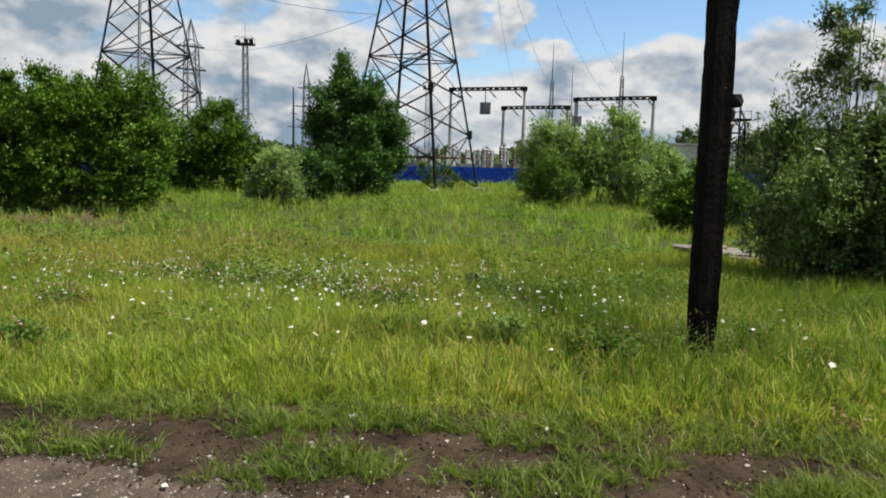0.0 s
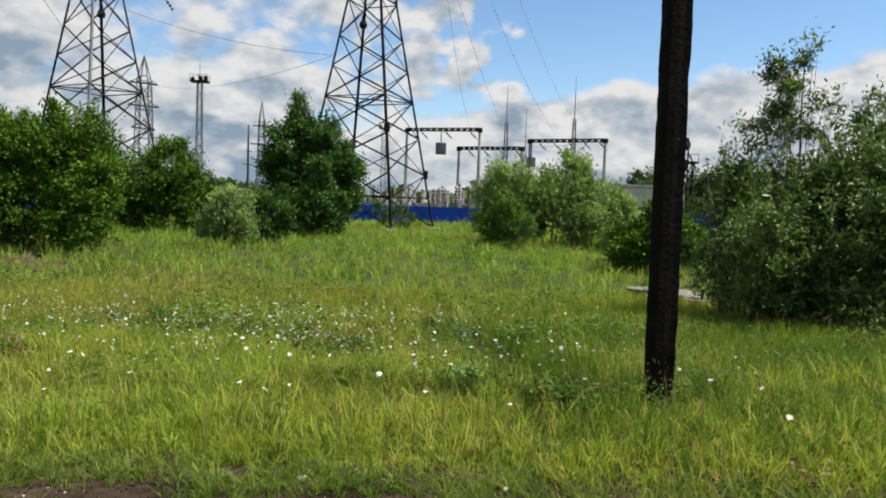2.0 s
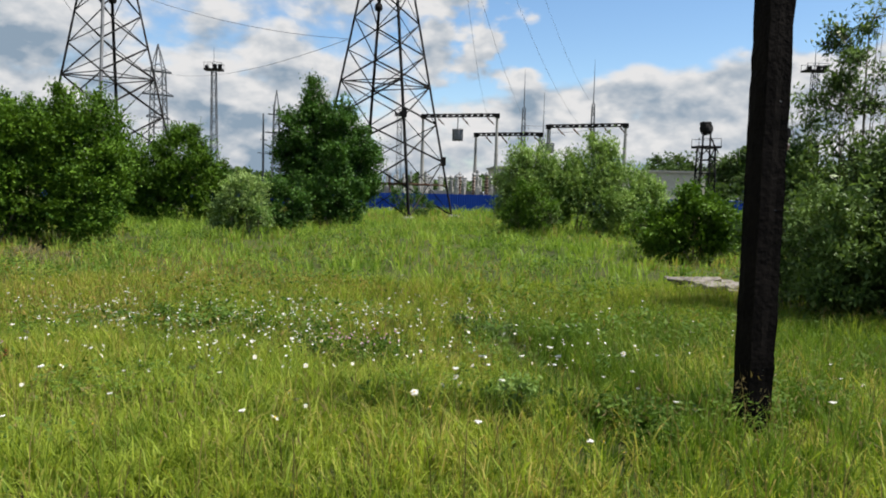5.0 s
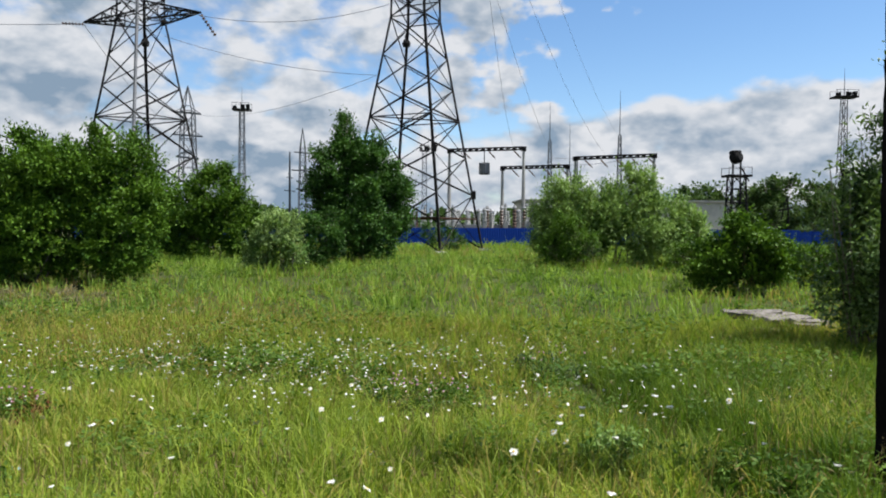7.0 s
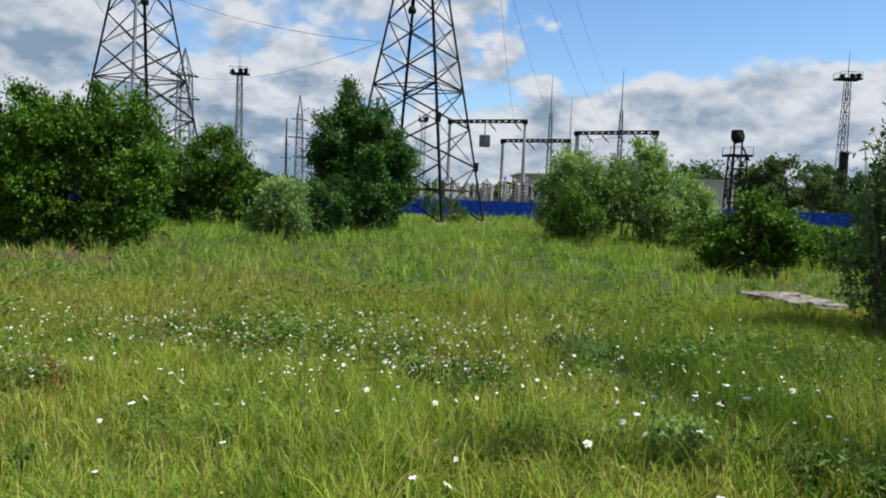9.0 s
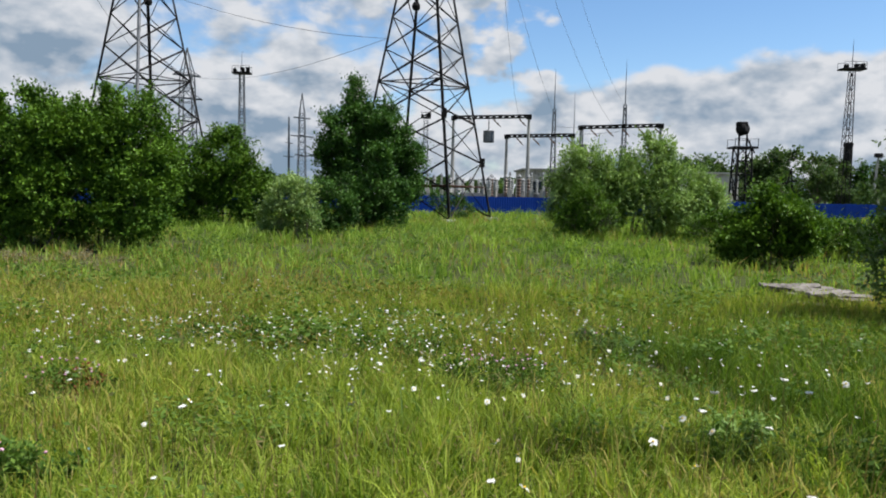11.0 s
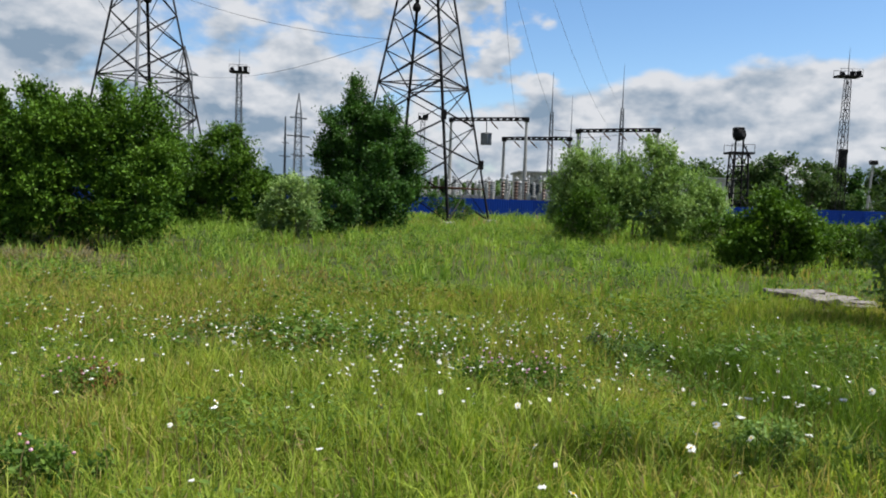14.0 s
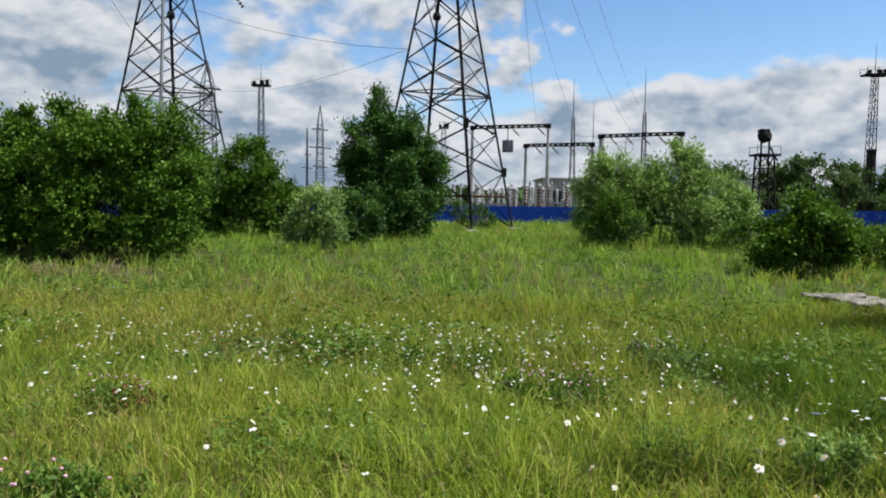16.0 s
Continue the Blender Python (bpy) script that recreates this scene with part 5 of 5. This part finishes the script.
def flower_kind(seed, h, label, umbel):
    r = np.random.default_rng(seed)
    e = empty("wildflower", (0, 0, -40), label, "flower", "white wildflowers of the meadow")
    bm = bmesh.new()
    top = Vector((r.normal(0, 0.03), r.normal(0, 0.03), h))
    tube(bm, [(0, 0, -0.03), top * 0.5 + Vector((0.01, 0.01, 0)), top], [0.003, 0.0028, 0.002], 5)
    part("stem", bm, M_LEAF_WEED, e)
    bm = bmesh.new()
    if umbel:
        heart = bm.verts.new(top + Vector((0, 0, -0.012)))
        crest = bm.verts.new(top + Vector((0, 0, 0.003)))
        rim = [bm.verts.new(top + Vector((d * math.cos(a), d * math.sin(a), r.normal(0, 0.003)))) for a, d in ((2 * math.pi * k / 22, 0.033 * (r.uniform(0.8, 1.15) if k % 2 else r.uniform(0.4, 0.8))) for k in range(22))]
        for k in range(22):
            bm.faces.new((crest, rim[k], rim[(k + 1) % 22]))
            bm.faces.new((heart, rim[(k + 1) % 22], rim[k]))
    else:
        hub = bm.verts.new(top)
        for k in range(15):
            a, d = 2 * math.pi * (k + 0.25 * r.normal()) / 15, 0.034 * r.uniform(0.8, 1.1)
            u, v = Vector((math.cos(a), math.sin(a), r.uniform(-0.25, 0.2))), Vector((-math.sin(a), math.cos(a), 0))
            c = [bm.verts.new(top + p) for p in (u * d * 0.6 + v * 0.0052, u * d, u * d * 0.6 - v * 0.0052)]
            bm.faces.new([hub] + c)
        bmesh.ops.transform(bm, matrix=Matrix.Translation(top) @ pose(0, 0, 0, r.uniform(-30, 35), r.uniform(-30, 30), 0) @ Matrix.Translation(-top), verts=bm.verts)
    part("bloom", bm, M_PETAL, e)
    if not umbel:
        bm = bmesh.new()
        lathe(bm, [(0.002, -0.002), (0.009, 0.0), (0.008, 0.004), (0.003, 0.006)], 8, tuple(top))
        part("disc", bm, M_YELLOW, e)
    return e


flowers = [flower_kind(1, 0.42, "white meadow daisy with a yellow centre on a thin stem", False), flower_kind(2, 0.5, "white flat-topped meadow flower head", True),
           flower_kind(3, 0.36, "white meadow daisy with a yellow centre on a thin stem", False), flower_kind(4, 0.46, "white flat-topped meadow flower head", True)]
known = [(-0.0, 5.34), (0.2, 5.41), (0.24, 5.35), (0.48, 5.29), (0.25, 5.71), (0.41, 5.8), (0.74, 5.98), (0.98, 6.08), (0.96, 5.8), (-0.87, 4.59), (-1.77, 6.0), (-2.53, 5.52), (1.78, 6.66), (-0.05, 4.98), (-3.33, 6.88), (-1.83, 6.98), (2.37, 4.74), (2.82, 4.78), (0.94, 3.55), (0.86, 3.27), (0.79, 3.19), (1.64, 5.04), (1.43, 4.72), (0.26, 4.44), (-0.91, 5.29), (-1.77, 4.09), (-1.01, 4.47), (2.59, 3.78)]
rw = np.random.default_rng(61)
places = list(known)
for cx, cy, sx, sy, n in ((-2.6, 9.6, 1.5, 1.0, 75), (-4.6, 8.6, 1.2, 0.9, 30), (-0.6, 9.6, 1.5, 1.4, 50), (-4.2, 13.0, 1.5, 1.5, 34), (0.8, 8.3, 1.2, 1.0, 26), (2.2, 6.6, 1.2, 0.9, 20), (-1.6, 6.4, 1.8, 0.9, 20), (-7.5, 12.5, 2.0, 2.0, 20), (1.0, 13.0, 3.0, 2.5, 22), (-6.5, 16.5, 2.5, 1.0, 14)):
    for _ in range(n):
        places.append((cx + rw.normal(0, sx), cy + rw.normal(0, sy)))
for k, (px, py) in enumerate(places[:300]):
    if py < grass_edge(px) + 0.25:
        py = float(grass_edge(px)) + 0.3 + 0.2 * rw.random()
    o = copy_thing(flowers[int(rw.integers(0, 4))], pose(px, py, float(ground_z(px, py)), 0, 0, rw.uniform(0, 360)))
    s = rw.uniform(0.75, 1.1)
    tall = s * 0.9 if k > 27 else (0.39 - float(ground_z(px, py))) / 0.44
    o.scale = (s * 0.75, s * 0.75, tall) if k < 28 else (s * 0.62, s * 0.62, tall)
for k, o in enumerate(flowers):
    o.matrix_world = pose(-5.0 + 1.1 * k, 10.6, float(ground_z(-5.0 + 1.1 * k, 10.6)))


def scatter_leaves(name, x, y, h0, h1, length, width, mat, label, category, upright=0.3):
    """Loose small leaves of low herbs at many heights over the places x, y, in one mesh."""
    n = len(x)
    P = np.stack([x, y, ground_z(x, y) + rng.uniform(h0, h1, n)], 1)
    u = rng.normal(size=(n, 3))
    u[:, 2] = np.abs(u[:, 2]) * upright
    u /= np.linalg.norm(u, axis=1)[:, None]
    v = np.cross(u, rng.normal(size=(n, 3)) * 0.5 + (0, 0, 1.0))
    v /= np.linalg.norm(v, axis=1)[:, None] + 1e-6
    s = rng.uniform(0.6, 1.4, n)[:, None]
    V = np.stack([P, P + u * length * s * 0.5 + v * width * s * 0.5, P + u * length * s * 0.5 - v * width * s * 0.5, P + u * length * s], 1).reshape(-1, 3)
    k = np.arange(n)[:, None, None] * 4
    ob = mesh_tris(name, V, (k + np.array([[0, 1, 3], [0, 3, 2]])[None]).reshape(-1, 3), mat)
    return tagged(ob, label, category, kind="stuff")


def patches(n, y0, y1, s, seed, level):
    x, y = wedge(n, y0, y1)
    keep = (clumpy(x, y, s, seed) > level) & (y > grass_edge(x) + 0.05) & (furrow_away(x, y) > 0.2)
    return x[keep], y[keep]


scatter_leaves("herbs", *patches(90000, 4.9, 12, 2.3, 4.0, 0.56), 0.02, 0.30, 0.05, 0.02, M_LEAF_WEED, "dark green leafy herbs between the grass blades", "herbs")
scatter_leaves("herbs", *patches(90000, 9, 32, 1.1, 6.0, 0.58), 0.05, 0.38, 0.09, 0.04, M_LEAF_WEED, "dark green leafy herbs in patches of the meadow", "herbs")
scatter_leaves("seed_heads", *patches(26000, 4.2, 16, 1.7, 8.0, 0.52), 0.24, 0.5, 0.045, 0.006, M_STALK, "brownish feathery seed heads over the grass", "grass", 2.0)
x, y = wedge(46000, 8.5, 19)
keep = (rng.random(46000) < np.clip(0.55 - 0.16 * x, 0.05, 0.8)) & (clumpy(x, y, 0.9, 3.0) > 0.47)
scatter_leaves("seed_heads", x[keep], y[keep], 0.28, 0.5, 0.055, 0.010, M_SORREL, "reddish-brown sorrel seed heads veiling the grass", "grass", 2.0)
x, y = rng.normal(-1.9, 2.4, 430), rng.normal(9.4, 1.6, 430)
keep = y > 6.3
scatter_leaves("small_white_flowers", np.repeat(x[keep], 3), np.repeat(y[keep], 3) + rng.normal(0, 0.012, 3 * keep.sum()), 0.26, 0.40, 0.026, 0.022, M_PETAL, "many small white blossoms scattered through the meadow", "flowers", 0.15)


def weed_clump(x, y, r0, h, n, seed, mat, label, blooms=0, name="weed_clump"):
    r = np.random.default_rng(seed)
    e = empty(name, (x, y, float(ground_z(x, y))), label, "wild plant", "low wild plants in the meadow")
    V, T, *_ = leaves([(0, 0, h * 0.5, r0, r0 * 0.7, h * 0.55), (r0 * 0.5, 0.05, h * 0.4, r0 * 0.6, r0 * 0.5, h * 0.45), (-r0 * 0.5, -0.05, h * 0.45, r0 * 0.6, r0 * 0.5, h * 0.5)], n, 6, 0.045, 0.022, 0.12, r, seed, shell=0.3)
    mesh_tris("foliage", V, T, mat, e)
    for k in range(blooms):
        bm = bmesh.new()
        a, d = r.uniform(0, 6.28), r0 * math.sqrt(r.random())
        z = h * r.uniform(0.75, 1.15)
        bmesh.ops.create_icosphere(bm, subdivisions=1, radius=0.012, matrix=Matrix.Translation((d * math.cos(a), d * 0.7 * math.sin(a), z)) @ Matrix.Diagonal((1, 1, 0.85, 1)))
        part("bloom", bm, M_CLOVER, e)
        bm = bmesh.new()
        tube(bm, [(d * math.cos(a), d * 0.7 * math.sin(a), 0), (d * math.cos(a), d * 0.7 * math.sin(a), z)], [0.002, 0.002], 4)
        part("stalk", bm, M_LEAF_WEED, e)


weed_clump(-0.62, 7.95, 0.52, 0.40, 620, 201, M_LEAF_WEED, "clump of pinkish clover in bloom among the grass", 34, "clover_clump")
weed_clump(-4.1, 7.4, 0.3, 0.33, 240, 203, M_LEAF_WEED, "clump of clover with a few pink heads", 14, "clover_clump")
weed_clump(-3.2, 10.4, 0.7, 0.34, 420, 205, M_LEAF_WEED, "dark leafy clump of yarrow")
weed_clump(0.95, 9.9, 0.48, 0.40, 300, 207, M_LEAF_GOAT, "greyish leafy weed clump beside the furrow", 8)
weed_clump(-1.6, 9.3, 0.7, 0.32, 380, 209, M_LEAF_WEED, "dark leafy clump of yarrow")
weed_clump(0.7, 6.1, 0.22, 0.34, 160, 211, M_LEAF_WILLOW, "pale green wormwood clump")
weed_clump(1.5, 5.1, 0.2, 0.3, 150, 213, M_LEAF_WEED, "leafy green weed beside the pole")
weed_clump(-9.3, 18.9, 1.6, 0.35, 500, 215, M_DEAD, "brownish dead weeds at the foot of the bush")
weed_clump(-11.9, 19.4, 1.5, 0.35, 450, 217, M_DEAD, "brownish dead weeds at the foot of the bush")

# ---- pebbles on the road and the soil ----
pm = []
for k in range(4):
    bm = bmesh.new()
    bmesh.ops.create_icosphere(bm, subdivisions=1, radius=1)
    for v in bm.verts:
        v.co *= 1 + 0.35 * noise.noise(v.co * 1.7 + Vector((k * 5.0, 0, 0)))
        v.co.z *= 0.6
    me = bpy.data.meshes.new("pebble")
    bm.to_mesh(me)
    bm.free()
    me.materials.append(M_STONE)
    pm.append(me)
rp = np.random.default_rng(71)
for k in range(240):
    x = rp.uniform(-3.2, 3.2)
    y = rp.uniform(1.9, 3.9)
    s = 0.006 + 0.012 * rp.random() ** 3
    o = new("pebble", pm[k % 4])
    o.matrix_world = pose(x, y, float(ground_z(x, y)) + 0.034, 0, 0, rp.uniform(0, 360)) @ Matrix.Diagonal((s, s, s, 1))
    tagged(o, "small pale pebble on the bare soil", "pebble", "pebbles of the road edge")


def clods(n):
    """Crumbs of dark soil and grit over the bare strip, in one mesh."""
    r = np.random.default_rng(81)
    x, y = r.uniform(-6, 6, n), r.uniform(1.7, 4.3, n)
    f = (y - road_edge(x)) / (grass_edge(x) - road_edge(x))
    keep = (f > -0.3 * r.random(n)) & (f < 1.15)
    x, y = x[keep], y[keep]
    m = len(x)
    c = np.stack([x, y, ground_z(x, y) + 0.034], 1)
    s = (0.003 + 0.010 * r.random(m) ** 3)[:, None, None]
    shape = np.array([[1, 0, 0], [-0.5, 0.87, 0], [-0.5, -0.87, 0], [0, 0, 0.8], [0, 0, -0.6]])[None] + r.normal(0, 0.25, (m, 5, 3))
    V = (c[:, None, :] + shape * s).reshape(-1, 3)
    k = np.arange(m)[:, None, None] * 5
    T = (k + np.array([[0, 1, 3], [1, 2, 3], [2, 0, 3], [1, 0, 4], [2, 1, 4], [0, 2, 4]])[None]).reshape(-1, 3)
    tagged(mesh_tris("soil_crumbs", V, T, M_SOIL), "crumbs of dark soil and grit on the bare strip", "soil", kind="stuff")


clods(22000)


def grit(n):
    """Pale grit trodden into the road's edge, in one mesh."""
    r = np.random.default_rng(83)
    x, y = r.uniform(-6, 6, n), r.uniform(1.2, 3.9, n)
    keep = y < road_edge(x) + 0.8 * r.random(n) ** 2
    x, y = x[keep], y[keep]
    m = len(x)
    c = np.stack([x, y, ground_z(x, y) + 0.033], 1)
    s = (0.002 + 0.006 * r.random(m) ** 3)[:, None, None]
    shape = np.array([[1, 0, 0], [-0.5, 0.87, 0], [-0.5, -0.87, 0], [0, 0, 0.7]])[None] + r.normal(0, 0.2, (m, 4, 3))
    V = (c[:, None, :] + shape * s).reshape(-1, 3)
    k = np.arange(m)[:, None, None] * 4
    T = (k + np.array([[0, 1, 3], [1, 2, 3], [2, 0, 3]])[None]).reshape(-1, 3)
    tagged(mesh_tris("road_grit", V, T, M_STONE), "fine pale grit on the gravel road", "grit", kind="stuff")


grit(26000)


def scrap(x, y, size, mat, label, seed):
    """A small crumpled scrap lying on the ground."""
    bm = bmesh.new()
    bmesh.ops.create_grid(bm, x_segments=5, y_segments=4, size=size)
    for v in bm.verts:
        v.co.z += size * 0.7 * noise.noise(v.co * (2.2 / size) + Vector((seed, 0, 0))) + size * 0.45
        v.co.y *= 0.7
    bmesh.ops.solidify(bm, geom=bm.faces[:], thickness=0.002)
    ob = part("scrap", bm, mat)
    ob.matrix_world = pose(x, y, float(ground_z(x, y)) + 0.03, 0, 0, 40 * seed)
    tagged(ob, label, "litter", "litter by the road")


M_BLUE_SCRAP = material("pale_blue_plastic", (0.15, 0.28, 0.33), (0.28, 0.42, 0.46), 20, 0.5)
M_RUST_LEAF = leaf_material("rusty_dead_leaf", (0.10, 0.035, 0.015), (0.22, 0.09, 0.04), 0.2, 0.8, 2.0)
scrap(-0.50, 3.88, 0.030, M_PETAL, "small crumpled white scrap at the edge of the grass", 1)
scrap(0.70, 3.72, 0.022, M_PETAL, "small crumpled white scrap at the edge of the grass", 2)
scrap(-1.30, 2.86, 0.020, M_PETAL, "small crumpled white scrap on the bare soil", 3)
scrap(-3.42, 6.25, 0.05, M_BLUE_SCRAP, "pale blue plastic scrap caught in the grass", 4)
weed_clump(-4.0, 7.5, 0.2, 0.26, 130, 219, M_RUST_LEAF, "rust-red withered plant in the meadow")
weed_clump(-3.6, 5.6, 0.35, 0.3, 260, 221, M_LEAF_WEED, "dark leafy clover patch with dull pink heads", 10, "clover_clump")
weed_clump(2.45, 3.75, 0.32, 0.12, 120, 223, M_STALK, "pale dead grass lying at the verge")
